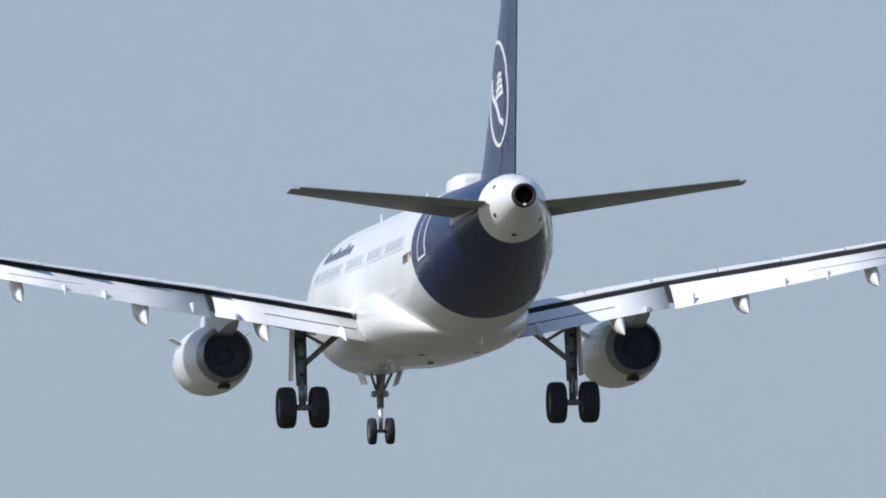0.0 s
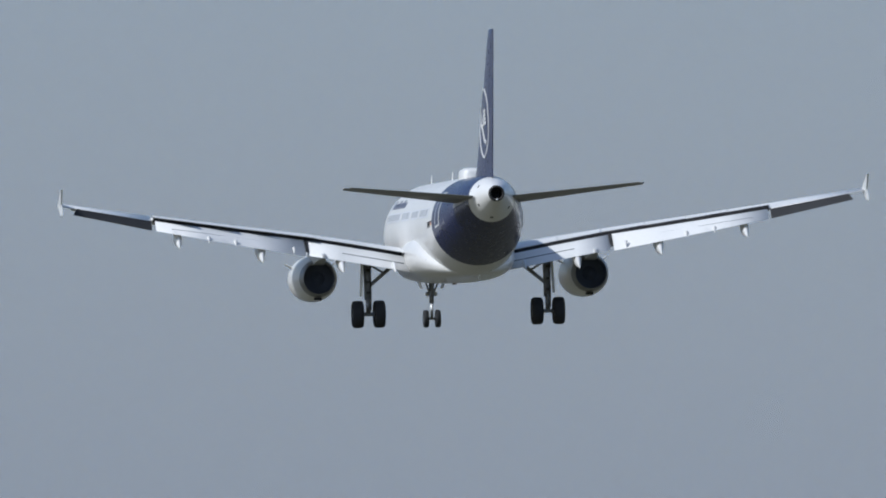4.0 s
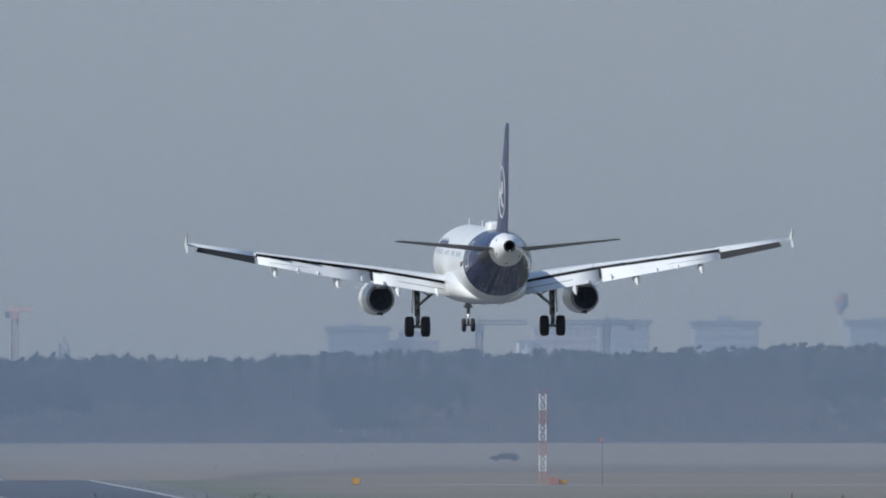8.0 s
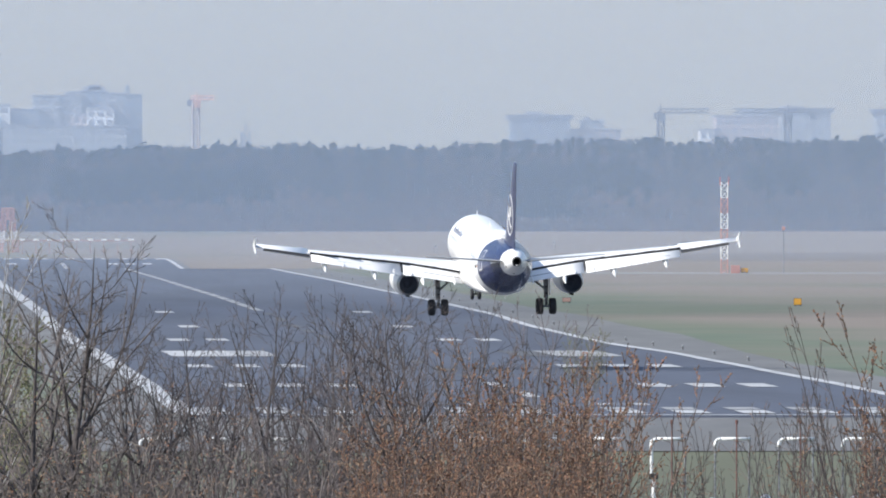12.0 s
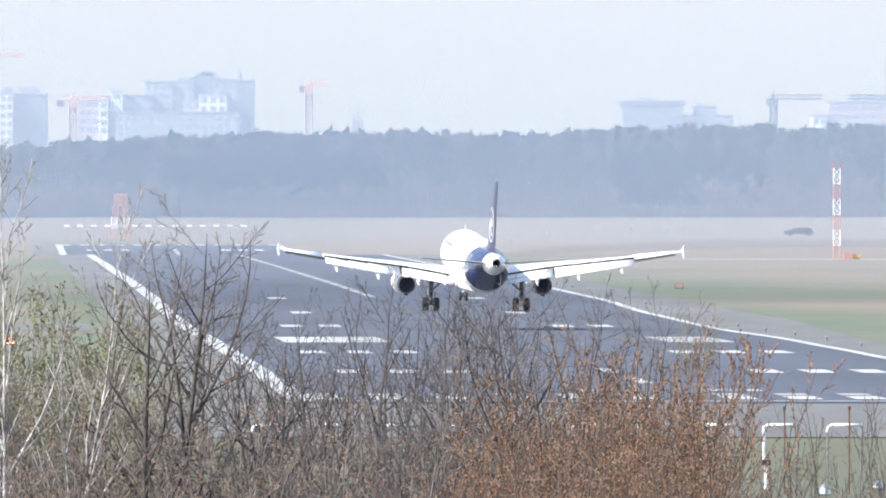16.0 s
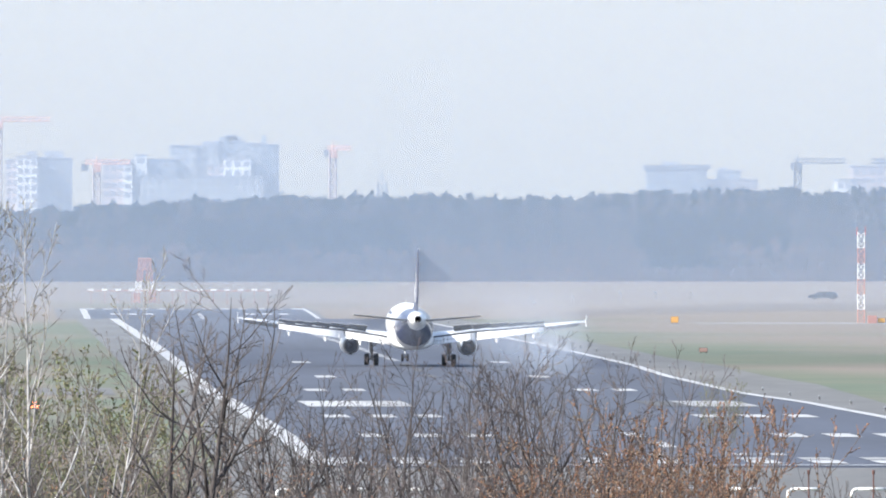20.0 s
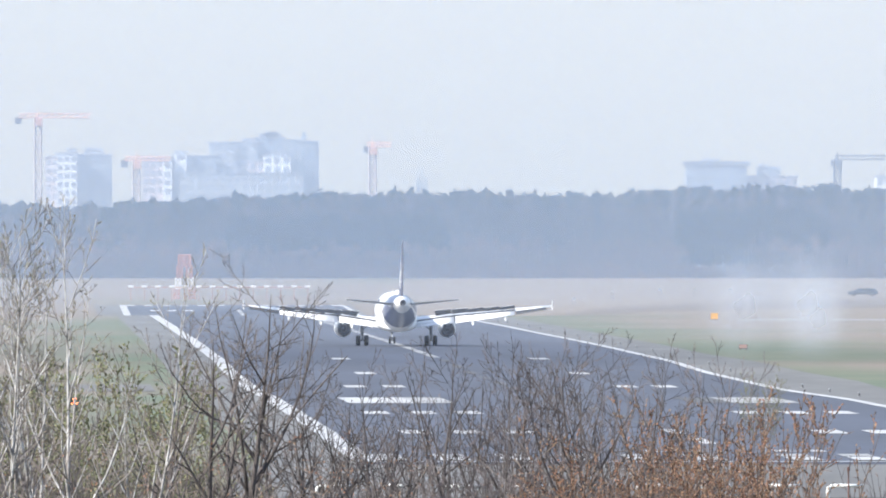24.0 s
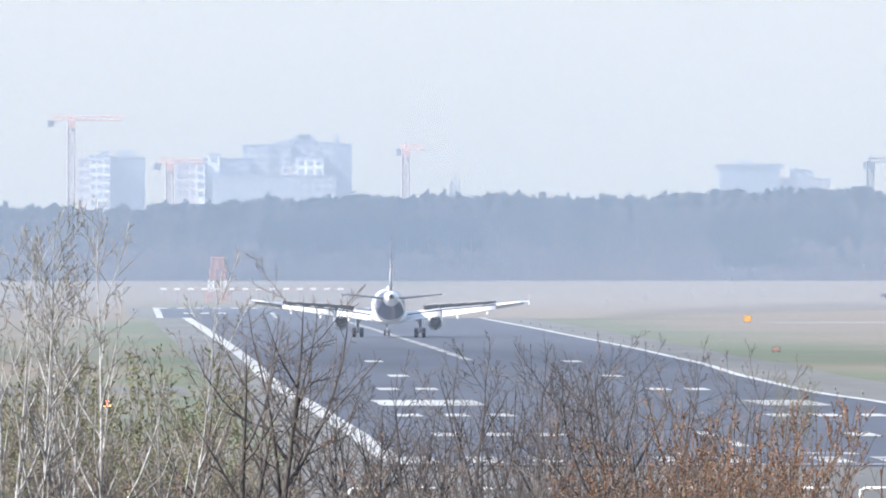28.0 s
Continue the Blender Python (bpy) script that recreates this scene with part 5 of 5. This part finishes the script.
    crane(189, 114, 168, 250, CRANE_ORANGE, "small orange tower crane beside blocks")
    crane(607, 139, 597, 640, CRANE_ORANGE, "tower crane with a short orange jib")
    crane(1430, 116, 1424, 1516, CRANE_GREY, "grey tower crane with a level jib")
    crane(1655, 116, 1560, 1700, CRANE_GREY, "grey tower crane over slab buildings")
    t = thing("lattice_tower", pose(far_x(694), FAR_Y - 4, level(3900) - 1), "slim grey lattice tower above the treetops", "tower")
    bm = bmesh.new()
    lattice(bm, (0, 0, 0), 2.0, far_z(90) - level(3900), 9, 0.26)
    part("frame", bm, CRANE_GREY, t)
    part("aerial", tubed((0, 0, far_z(90) - level(3900)), (0, 0, far_z(108) - level(3900)), 0.35, 0.12, 6), CRANE_GREY, t)
    # slim pole with stacked drums
    t = thing("signal_mast", pose(far_x(2069), FAR_Y - 8, level(3900) - 1), "slim mast topped by mottled red and grey drums", "mast")
    zb = far_z(134) - level(3900) + 1
    part("pole", tubed((0, 0, 0), (0, 0, zb), 0.3, 0.22, 8), FACADE, t)
    for k, (low, high, r0, r1, paint) in enumerate(((-0.2, 1.5, 0.55, 1.15, FADED_RED), (1.5, 2.7, 1.2, 1.7, CRANE_GREY), (2.7, 3.9, 1.75, 1.6, BALL), (3.9, 4.9, 1.15, 1.25, FADED_RED), (4.9, 5.6, 0.9, 0.4, CRANE_GREY))):
        part("drum", spin([(zb + low, 0.0), (zb + low, r0), (zb + high, r1), (zb + high, 0.0)], 12, "Z", ((-0.25, 0.2, 0.0, 0.3, -0.2)[k], 0, 0)), paint, t)


build_town()
build_residential_tower()


# ---- bare trees and scrub before the airfield fence ----
def grow(seed, height, thick, stems, lean, orders, bud=None, thin=0.0026, first_up=0.06):
    """Branches of one leafless plant as tapered prisms: limbs, twigs and buds, each (verts, faces).
    orders: for each order of branching, how many side shoots, their angle, their length as a share of the parent's, where along it they begin, their crook and their pull upwards."""
    rnd = random.Random(seed)
    out = {"limbs": ([], []), "twigs": ([], []), "buds": ([], [])}

    def sleeve(key, pts, radii, sides):
        verts, faces = out[key]
        n = len(verts)
        for i, p in enumerate(pts):
            d = (pts[min(i + 1, len(pts) - 1)] - pts[max(i - 1, 0)]).normalized()
            u = d.orthogonal().normalized()
            v = d.cross(u)
            for k in range(sides):
                t = 6.2832 * k / sides
                verts.append(p + (u * math.cos(t) + v * math.sin(t)) * radii[i])
        for i in range(len(pts) - 1):
            for k in range(sides):
                m = (k + 1) % sides
                faces.append((n + i * sides + k, n + i * sides + m, n + (i + 1) * sides + m, n + (i + 1) * sides + k))

    def budded(p, s):
        verts, faces = out["buds"]
        n = len(verts)
        q = Vector((rnd.gauss(0, 1), rnd.gauss(0, 1), rnd.gauss(0.6, 1))).normalized()
        o = q.orthogonal().normalized()
        c = q.cross(o)
        verts.extend((p + o * s * 0.45, p - o * s * 0.25 + c * s * 0.40, p - o * s * 0.25 - c * s * 0.40, p + q * s))
        faces.extend(((n, n + 2, n + 1), (n + 3, n, n + 1), (n + 3, n + 1, n + 2), (n + 3, n + 2, n)))

    def shoot(p, d, length, r, order, crook, up):
        steps = (9, 6, 4, 2, 1)[order]
        pts, radii, ways = [p], [r], [d]
        tip = thin if order < 2 else max(thin, r * 0.5)
        for i in range(steps):
            d = (d + Vector((rnd.gauss(0, crook), rnd.gauss(0, crook), rnd.gauss(0, crook) * 0.7 + up))).normalized()
            p = p + d * (length / steps)
            pts.append(p)
            radii.append(max(thin, r + (tip - r) * (i + 1) / steps))
            ways.append(d)
        sleeve("limbs" if order < 2 else "twigs", pts, radii, (5, 4, 3, 3, 3)[order])
        if bud and order >= bud[2]:
            for i in range(steps):
                for _ in range(bud[1]):
                    if rnd.random() < 0.85:
                        budded(pts[i].lerp(pts[i + 1], rnd.random()), bud[0] * rnd.uniform(0.55, 1.35))
        if order < len(orders):
            count, angle, share, begin, crook2, up2 = orders[order]
            turn = rnd.uniform(0, 6.28)
            for k in range(count):
                u = begin + (0.97 - begin) * (k + rnd.uniform(0.1, 0.9)) / count
                i = min(steps - 1, int(u * steps))
                w = u * steps - i
                q, ax, rr = pts[i].lerp(pts[i + 1], w), ways[i + 1], radii[i] + (radii[i + 1] - radii[i]) * w
                turn += 2.4 + rnd.uniform(-0.5, 0.5)
                o = ax.orthogonal().normalized()
                side = o * math.cos(turn) + ax.cross(o) * math.sin(turn)
                a = radians(rnd.gauss(angle, angle * 0.2))
                shoot(q, (ax * math.cos(a) + side * math.sin(a)).normalized(), length * share * (1.1 - 0.75 * u) * rnd.uniform(0.6, 1.2), max(thin, rr * (rnd.uniform(0.6, 0.85) if order == 0 else rnd.uniform(0.52, 0.75))), order + 1, crook2, up2)

    for k in range(stems):
        a = 6.2832 * (k + rnd.random()) / stems
        tilt = lean * rnd.uniform(0.3, 1.0)
        d = Vector((math.cos(a) * tilt, math.sin(a) * tilt, 1)).normalized()
        foot = Vector((math.cos(a), math.sin(a), 0)) * (0.22 * rnd.random() * (stems > 1)) + Vector((0, 0, -0.15))
        shoot(foot, d, height * (rnd.uniform(0.62, 1.0) if k else 1.0), thick * (rnd.uniform(0.7, 1.0) if k else 1.0), 0, orders[0][4] * 0.6, first_up)
    return out


def plant(name, data, at, bark, twig, bud, label, group):
    t = thing(name, at, label, "bush" if "bush" in name else "tree", group)
    part("trunk", data["limbs"], bark, t, "", True)
    tagged(part("crown", data["twigs"], twig, t, "fine leafless twigs"), kind="stuff")
    if data["buds"][0]:
        tagged(part("foliage", data["buds"], bud, t, "small opening buds"), kind="stuff")
    return t


def offset_x(px, dist):
    """Across, at a distance from the standpoint, for an offset to the heading in units of the lens."""
    return EYE[0] + px / 36500 * dist


def build_bushes():
    rnd = random.Random(21)
    kinds = {}
    for k in range(4):
        kinds["birch", k] = plant("birch_sapling", grow(100 + k, 5.0, 0.033, 1, 0.20, ((13, 30, 0.34, 0.30, 0.06, 0.06), (8, 36, 0.42, 0.12, 0.08, 0.04), (3, 42, 0.42, 0.2, 0.10, 0.02)), bud=(0.012, 1, 2), thin=0.0024), pose(0, 0, 0), PALE_BARK, BIRCH_TWIG, BUD_GREEN, "slim pale birch sapling with first green buds", "birch saplings")
        kinds["bare", k] = plant("leafless_tree", grow(200 + k, 4.7, 0.072, 1, 0.12, ((12, 52, 0.60, 0.28, 0.08, 0.10), (8, 45, 0.46, 0.12, 0.10, 0.07), (4, 48, 0.40, 0.15, 0.12, 0.04)), thin=0.0029), pose(0, 0, 0), DARK_BARK, DARK_TWIG, BUD_RED, "leafless tree with dark crooked limbs and fine twigs", "leafless trees")
        kinds["rust", k] = plant("budding_bush", grow(300 + k, 3.4, 0.013, 9, 0.28, ((9, 28, 0.34, 0.35, 0.05, 0.08), (4, 35, 0.40, 0.15, 0.07, 0.05)), bud=(0.0175, 3, 1), thin=0.0025), pose(0, 0, 0), RUST_TWIG, RUST_TWIG, BUD_RED, "bush of upright stems dotted with rust-brown buds", "budding bushes")
        kinds["shoots", k] = plant("upright_bush", grow(500 + k, 3.9, 0.015, 7, 0.22, ((9, 24, 0.32, 0.35, 0.05, 0.10), (3, 30, 0.40, 0.2, 0.07, 0.06)), bud=(0.013, 1, 2), thin=0.0026), pose(0, 0, 0), DARK_BARK, DARK_TWIG, BUD_RED, "bush of dark upright shoots with reddish side twigs", "upright bushes")
        kinds["thicket", k] = plant("leafless_bush", grow(600 + k, 3.9, 0.020, 5, 0.36, ((8, 36, 0.46, 0.30, 0.06, 0.08), (6, 34, 0.46, 0.12, 0.07, 0.06), (3, 36, 0.46, 0.15, 0.08, 0.05)), thin=0.0023), pose(0, 0, 0), DARK_BARK, PLUM_TWIG, BUD_RED, "leafless bush fanning into fine grey-brown twigs", "leafless bushes")
        kinds["scrub", k] = plant("dry_bush", grow(400 + k, 2.9, 0.013, 5, 0.6, ((6, 42, 0.42, 0.25, 0.15, 0.03), (4, 45, 0.46, 0.15, 0.18, 0.0)), bud=(0.014, 1, 2), thin=0.0026), pose(0, 0, 0), DARK_BARK if k % 2 else BARK, TWIG if k % 2 else SCRUB, BUD_RED, "low tangled bush of dry brown stems", "dry bushes")
        kinds["willow", k] = plant("greening_bush", grow(700 + k, 5.6, 0.020, 9, 0.5, ((10, 32, 0.36, 0.30, 0.08, 0.05), (7, 36, 0.42, 0.10, 0.10, 0.03)), bud=(0.036, 2, 1), thin=0.0030), pose(0, 0, 0), BARK, SCRUB, BUD_OLIVE, "rounded bush in its first olive-green leaf", "greening bushes")
    used = set()

    def put(kind, px, top, dist, k=None):
        """top: offset of the tip above level, in units of the lens."""
        k = rnd.randrange(4) if k is None else k
        y = EYE[1] + dist
        g = level(y) - 0.05
        tip = EYE[2] + top / 36500 * dist
        src = kinds[kind, k]
        size = max(0.3, (tip - g) / HEIGHTS[kind, k])
        turn = rnd.uniform(0, 360)
        m = pose(offset_x(px, dist), y, g, 0, 0, turn)
        ob = src if (kind, k) not in used else copy_thing(src, m)
        used.add((kind, k))
        ob.matrix_basis = m @ Matrix.Scale(size, 4)
        return ob

    HEIGHTS = {key: max(w.co.z for c in t.children_recursive for w in c.data.vertices) for key, t in kinds.items()}
    for px, top, d in ((-122, 40, 172), (-97, 58, 176), (-62, 28, 170), (-34, 50, 174), (-5, 20, 178), (45, -10, 180), (95, 58, 171), (155, -30, 175), (215, -190, 172), (-80, 45, 180), (70, 10, 176)):
        put("birch", px, top, d)
    for px, top, d in ((325, -40, 176), (300, -125, 173), (240, -150, 182), (760, -180, 178), (840, -190, 174), (945, -185, 176), (1030, -180, 174), (1100, -195, 178), (405, -230, 180), (700, -205, 190), (800, -200, 184), (905, -215, 180), (990, -205, 188), (1080, -215, 182), (1150, -245, 190), (860, -260, 192), (730, -195, 186), (870, -190, 182), (970, -185, 186), (1060, -190, 186), (1130, -205, 182), (530, -225, 176), (370, -170, 188), (500, -255, 176), (560, -268, 174), (625, -290, 178), (665, -250, 182)):
        put("bare" if px < 640 or rnd.random() < 0.35 else "thicket", px, top, d)
    for px, top, d in ((945, -400, 170), (985, -370, 168), (1040, -350, 172), (1110, -325, 174), (1180, -335, 169), (1240, -290, 176), (1235, -278, 172), (1268, -275, 174), (1285, -330, 172), (1225, -295, 170), (1150, -300, 171), (1000, -330, 168), (1260, -310, 168), (1985, -225, 171), (2025, -215, 169), (2090, -205, 171), (1950, -260, 168), (2070, -260, 167), (2005, -290, 166), (2060, -250, 172), (2120, -240, 170), (2180, -235, 174), (2150, -300, 168)):
        put("rust", px, top, d)
    for px, top, d in ((1830, -255, 172), (1865, -225, 176), (1890, -215, 171), (1920, -180, 174), (1955, -190, 170), (1980, -185, 174), (2010, -220, 175), (2040, -200, 171), (2070, -220, 172), (2110, -200, 175), (2160, -205, 172), (2220, -210, 176), (1900, -300, 168), (1850, -260, 174), (1940, -195, 176), (1995, -195, 172), (2060, -205, 174), (2135, -195, 173), (1970, -320, 167), (2040, -310, 168), (1790, -330, 178), (1520, -405, 176), (1590, -395, 174), (1650, -385, 177), (1705, -370, 175), (1460, -440, 173)):
        put("shoots", px, top, d)
    for px, top, d in ((-150, -235, 250), (-95, -215, 262), (-40, -230, 255), (10, -225, 270), (60, -210, 258), (115, -215, 264), (165, -205, 252), (205, -225, 268), (245, -250, 256), (285, -285, 262), (-120, -290, 236), (-50, -285, 240), (30, -290, 238), (100, -280, 242), (170, -285, 238), (235, -300, 240)):
        put("willow", px, top, d)
    for px, top, d in ((775, -215, 170), (1010, -225, 173), (560, -350, 170), (680, -330, 171), (470, -350, 173), (850, -310, 168)):
        put("thicket", px, top, d)
    for px, top, d in ((-85, -290, 182), (45, -300, 180), (170, -290, 181)):
        put("thicket", px, top, d)
    px = -230
    while px < 2200:
        gap = 1330 < px < 1740
        put("scrub", px, rnd.uniform(-430, -350) - (130 if gap else 0), rnd.uniform(168, 184))
        put("scrub", px + 15, rnd.uniform(-520, -440) - (70 if gap else 0), rnd.uniform(156, 168))
        if px < 900:
            put("scrub", px + 30, rnd.uniform(-460, -390), rnd.uniform(158, 176))
        if not gap and px < 900 and rnd.random() < 0.6:
            put("thicket", px + 8, rnd.uniform(-430, -330) + (60 if px < 250 else 0), rnd.uniform(164, 182))
        if 985 < px < 1260 or px > 2030:
            put("rust", px, rnd.uniform(-430, -360), rnd.uniform(160, 172))
            put("rust", px + 30, rnd.uniform(-440, -370), rnd.uniform(158, 170))
            if rnd.random() < 0.55:
                put("rust", px + 20, rnd.uniform(-480, -380), rnd.uniform(154, 166))
        elif 840 < px < 985 or 1790 < px:
            put("rust", px, rnd.uniform(-470, -400), rnd.uniform(154, 166))
        px += rnd.uniform(40, 60)


build_bushes()


# ---- bird ----
def build_bird():
    t = thing("bird", pose(0, 0, 0), "small dark bird gliding past", "bird")
    part("body", spin([(-0.16, 0.01), (-0.1, 0.04), (0.0, 0.06), (0.08, 0.05), (0.13, 0.03), (0.17, 0.008)], 12, "Y"), FEATHER, t, "", True)
    part("tail", loft([[(-0.03, -0.12, 0), (0.03, -0.12, 0), (0.03, -0.12, 0.012), (-0.03, -0.12, 0.012)], [(-0.06, -0.26, 0), (0.06, -0.26, 0), (0.06, -0.26, 0.01), (-0.06, -0.26, 0.01)]]), FEATHER, t)
    for s in (-1, 1):
        part("wing", loft([[(s * 0.03, 0.07, 0.02), (s * 0.03, -0.06, 0.02), (s * 0.03, -0.06, 0.035), (s * 0.03, 0.07, 0.035)], [(s * 0.18, 0.06, 0.07), (s * 0.18, -0.06, 0.07), (s * 0.18, -0.06, 0.08), (s * 0.18, 0.06, 0.08)],
                           [(s * 0.36, -0.03, 0.05), (s * 0.36, -0.08, 0.05), (s * 0.36, -0.08, 0.056), (s * 0.36, -0.03, 0.056)]]), FEATHER, t)
    t.scale = (0.6, 0.6, 0.6)
    return t


bird = build_bird()


# ---- tyre smoke ----
def build_smoke():
    """Thin domed veils of smoke, one behind the other."""
    smoke = veil("tyre_smoke", (0.90, 0.94, 1.0), 0.52, 0.9, True)
    thin = veil("thin_tyre_smoke", (0.90, 0.94, 1.0), 0.36, 0.8, True)
    puffs = []
    rings, sides = 7, 24
    verts, faces = [(0, -0.2, 0)], []
    for i in range(1, rings + 1):
        for k in range(sides):
            a, r = 6.2832 * k / sides, i / rings
            p = Vector((r * math.cos(a), 0, r * math.sin(a)))
            verts.append(p + Vector((0, -0.2 * (1 - r * r) + 0.1 * noise.noise(p * 2.3), 0)))
    faces += [(0, 1 + (k + 1) % sides, 1 + k) for k in range(sides)]
    for i in range(rings - 1):
        for k in range(sides):
            a, b = 1 + i * sides + k, 1 + i * sides + (k + 1) % sides
            faces.append((a, b, b + sides, a + sides))
    me, wide = mesh("smoke_puff", verts, faces, smoke, True), mesh("smoke_puff", verts, faces, thin, True)
    # side, start, lifetime of the spread, width, height, drift
    for side, start, width, high, drift in ((-1, 17.3, 6.0, 1.5, -0.3), (1, 17.4, 5.5, 1.6, 0.5), (-1, 17.7, 8.5, 2.0, -0.5), (1, 17.75, 5.5, 3.0, 0.5), (1, 18.0, 5.0, 3.4, 0.7), (1, 18.4, 4.0, 5.0, 1.0), (1, 18.8, 5.0, 6.5, 1.2), (1, 19.3, 5.5, 6.5, 1.2)):
        ob = tagged(new("smoke_puff", me if start < 18.2 else wide), "thin puff of white tyre smoke over the runway", "smoke", "tyre smoke")
        ob.scale = (width, 2.0, high)
        puffs.append((ob, side, start, high * 0.55, drift))
    return puffs


puffs = build_smoke()


# ---- what moves ----
FLIGHT_ROWS = (
    (0, 4.10, -580.6, 45.50, 0.13, -1.57, 3.70), (1, 4.27, -507.2, 41.96, 0.23, -1.15, 3.40),
    (1.5, 4.36, -469.9, 40.19, 0.38, -1.72, 3.45), (2, 4.42, -433.0, 38.42, 0.55, -2.70, 3.55),
    (2.5, 4.48, -396.4, 36.60, 0.62, -2.20, 3.45), (3.5, 4.60, -321.7, 32.80, 0.55, -1.60, 2.95),
    (4.5, 4.68, -247.6, 29.03, 0.55, -1.10, 2.40), (5, 4.63, -211.4, 27.14, 0.85, -1.15, 2.25),
    (5.5, 4.52, -175.2, 25.22, 1.20, -0.70, 2.10), (6, 4.50, -139.8, 23.10, 1.47, -0.60, 2.05),
    (6.5, 4.62, -103.6, 21.09, 1.68, -0.85, 2.07), (7, 4.62, -66.9, 19.34, 1.78, -0.70, 2.20),
    (7.5, 4.53, -31.8, 17.92, 1.55, -0.45, 2.28), (8, 4.51, 3.7, 16.44, 1.22, -0.55, 2.45),
    (8.5, 4.53, 39.9, 14.67, 1.33, -0.58, 2.67), (9, 4.48, 75.4, 12.80, 1.87, -0.70, 2.93),
    (10, 4.42, 146.9, 9.26, 3.42, -0.87, 3.40), (10.5, 4.30, 181.9, 7.56, 4.10, -0.95, 3.68),
    (11, 4.18, 218.9, 6.10, 4.60, -1.45, 3.85), (11.5, 3.96, 254.6, 4.88, 4.65, -1.15, 3.98),
    (12, 3.60, 289.8, 3.90, 4.95, -0.70, 4.00), (12.5, 3.13, 325.0, 3.27, 4.80, -0.58, 3.87),
    (13.5, 2.55, 396.0, 2.70, 4.45, -0.20, 3.95), (14.5, 2.05, 466.6, 2.20, 4.10, 0.20, 4.00),
    (15, 1.88, 502.0, 1.90, 3.75, 0.28, 4.05), (16, 1.62, 572.7, 1.17, 3.90, 0.40, 4.08),
    (17, 1.52, 643.0, 0.25, 3.95, 0.12, 4.30), (17.5, 1.52, 682.5, -0.10, 3.75, 0.60, 4.40),
    (18, 1.50, 722.0, 0.00, 3.20, 1.40, 4.35), (19, 0.92, 795.0, -0.13, 2.12, 0.75, 3.50),
    (20, 0.06, 866.3, -0.20, 1.45, 0.60, 1.30), (21, -0.74, 934.0, -0.20, 1.30, 0.05, 0.80),
    (22, -0.72, 999.0, -0.21, 1.00, 0.05, 1.00), (23, -0.65, 1063.0, -0.19, 0.75, 0.10, 1.20),
    (24, -0.55, 1125.0, -0.17, 0.60, 0.15, 1.35), (25, -0.47, 1187.0, -0.17, 0.50, 0.20, 1.40),
    (26, -0.75, 1248.0, -0.18, 0.30, 0.30, 1.30), (27, -1.10, 1307.0, -0.20, 0.20, 0.25, 0.60),
    (28, -1.20, 1366.0, -0.21, 0.10, 0.20, 0.20),
)
BIRD_ROWS = ((0, -1.2, 1.05), (4.5, 1.40, 1.26), (5, 1.658, 1.296), (6, 2.160, 1.263), (6.5, 2.461, 1.257), (7, 2.749, 1.238), (7.5, 3.04, 1.226), (9, 3.9, 1.2), (28, 14.0, 1.2))


def motions():
    for ob, m in spoilers:
        walk(ob, [(0, m), (18.0, m), (18.4, m @ pose(0, 0, 0, -18)), (18.9, m @ pose(0, 0, 0, -43)), (28, m @ pose(0, 0, 0, -43))])
    # the legs give way as the weight comes on the wheels
    for ob in gears:
        walk(ob, [(0, pose(0, 0, 0)), (17.5, pose(0, 0, 0)), (19.2, pose(0, 0, 0.08)), (20.5, pose(0, 0, 0.30)), (28, pose(0, 0, 0.30))])
    for ob, p, axis in ailerons:
        rows = []
        for t, up in ((0, 0), (9.5, 0), (11, 24), (17, 24), (18.5, 8), (20, 0), (28, 0)):
            rows.append((t, Matrix.Translation(p) @ Matrix.Rotation(-radians(up), 4, axis) @ Matrix.Translation(-p)))
        walk(ob, rows)
    # without lift the wings hang lower, turning about their roots
    for ob, s in wings:
        rows = []
        for t, sag in ((0, 0.0), (17.5, 0.0), (18.5, 0.5), (20.5, 2.2), (28, 2.2)):
            rows.append((t, pose(s * 1.9, 0, 3.0) @ pose(0, 0, 0, 0, s * sag, 0) @ pose(-s * 1.9, 0, -3.0)))
        walk(ob, rows)
    walk(airliner, [(t, pose(x, y, z, pitch, bank, yaw)) for t, x, y, z, pitch, bank, yaw in FLIGHT_ROWS])
    far = 900.0
    walk(bird, [(t, pose(EYE[0] + far * math.sin(radians(r)), EYE[1] + far * math.cos(radians(r)), EYE[2] + far * math.tan(radians(u)), 0, 0, -80)) for t, r, u in BIRD_ROWS])
    table = [(t, x, y, z) for t, x, y, z, *_ in FLIGHT_ROWS]
    for ob, side, start, rise, drift in puffs:
        x, y, z = lerp_table(start, table)
        g, half = level(y), ob.scale.z
        x0 = x + side * 3.8
        rows = [(0, pose(x0, y, g - 8)), (start - 0.15, pose(x0, y, g - 8)), (start, pose(x0, y, g + rise * 0.4))]
        for dt in (0.5, 1.2, 2.2, 3.5, 5.0):
            # the dense first puffs settle and thin out; the later ones rise
            up = rise * (0.7 + 0.22 * dt) if start > 18.2 else rise * 0.7 - max(0.0, dt - 0.7) * half * 0.9
            rows.append((start + dt, pose(x0 + drift * (0.3 + 4.2 * dt), y + 2 * dt, g + up)))
        rows.append((28, pose(x0 + 110, y + 40, g + (rise * 3 if start > 18.2 else -8))))
        size = ob.scale.copy()
        walk(ob, rows)
        ob.scale = size


motions()
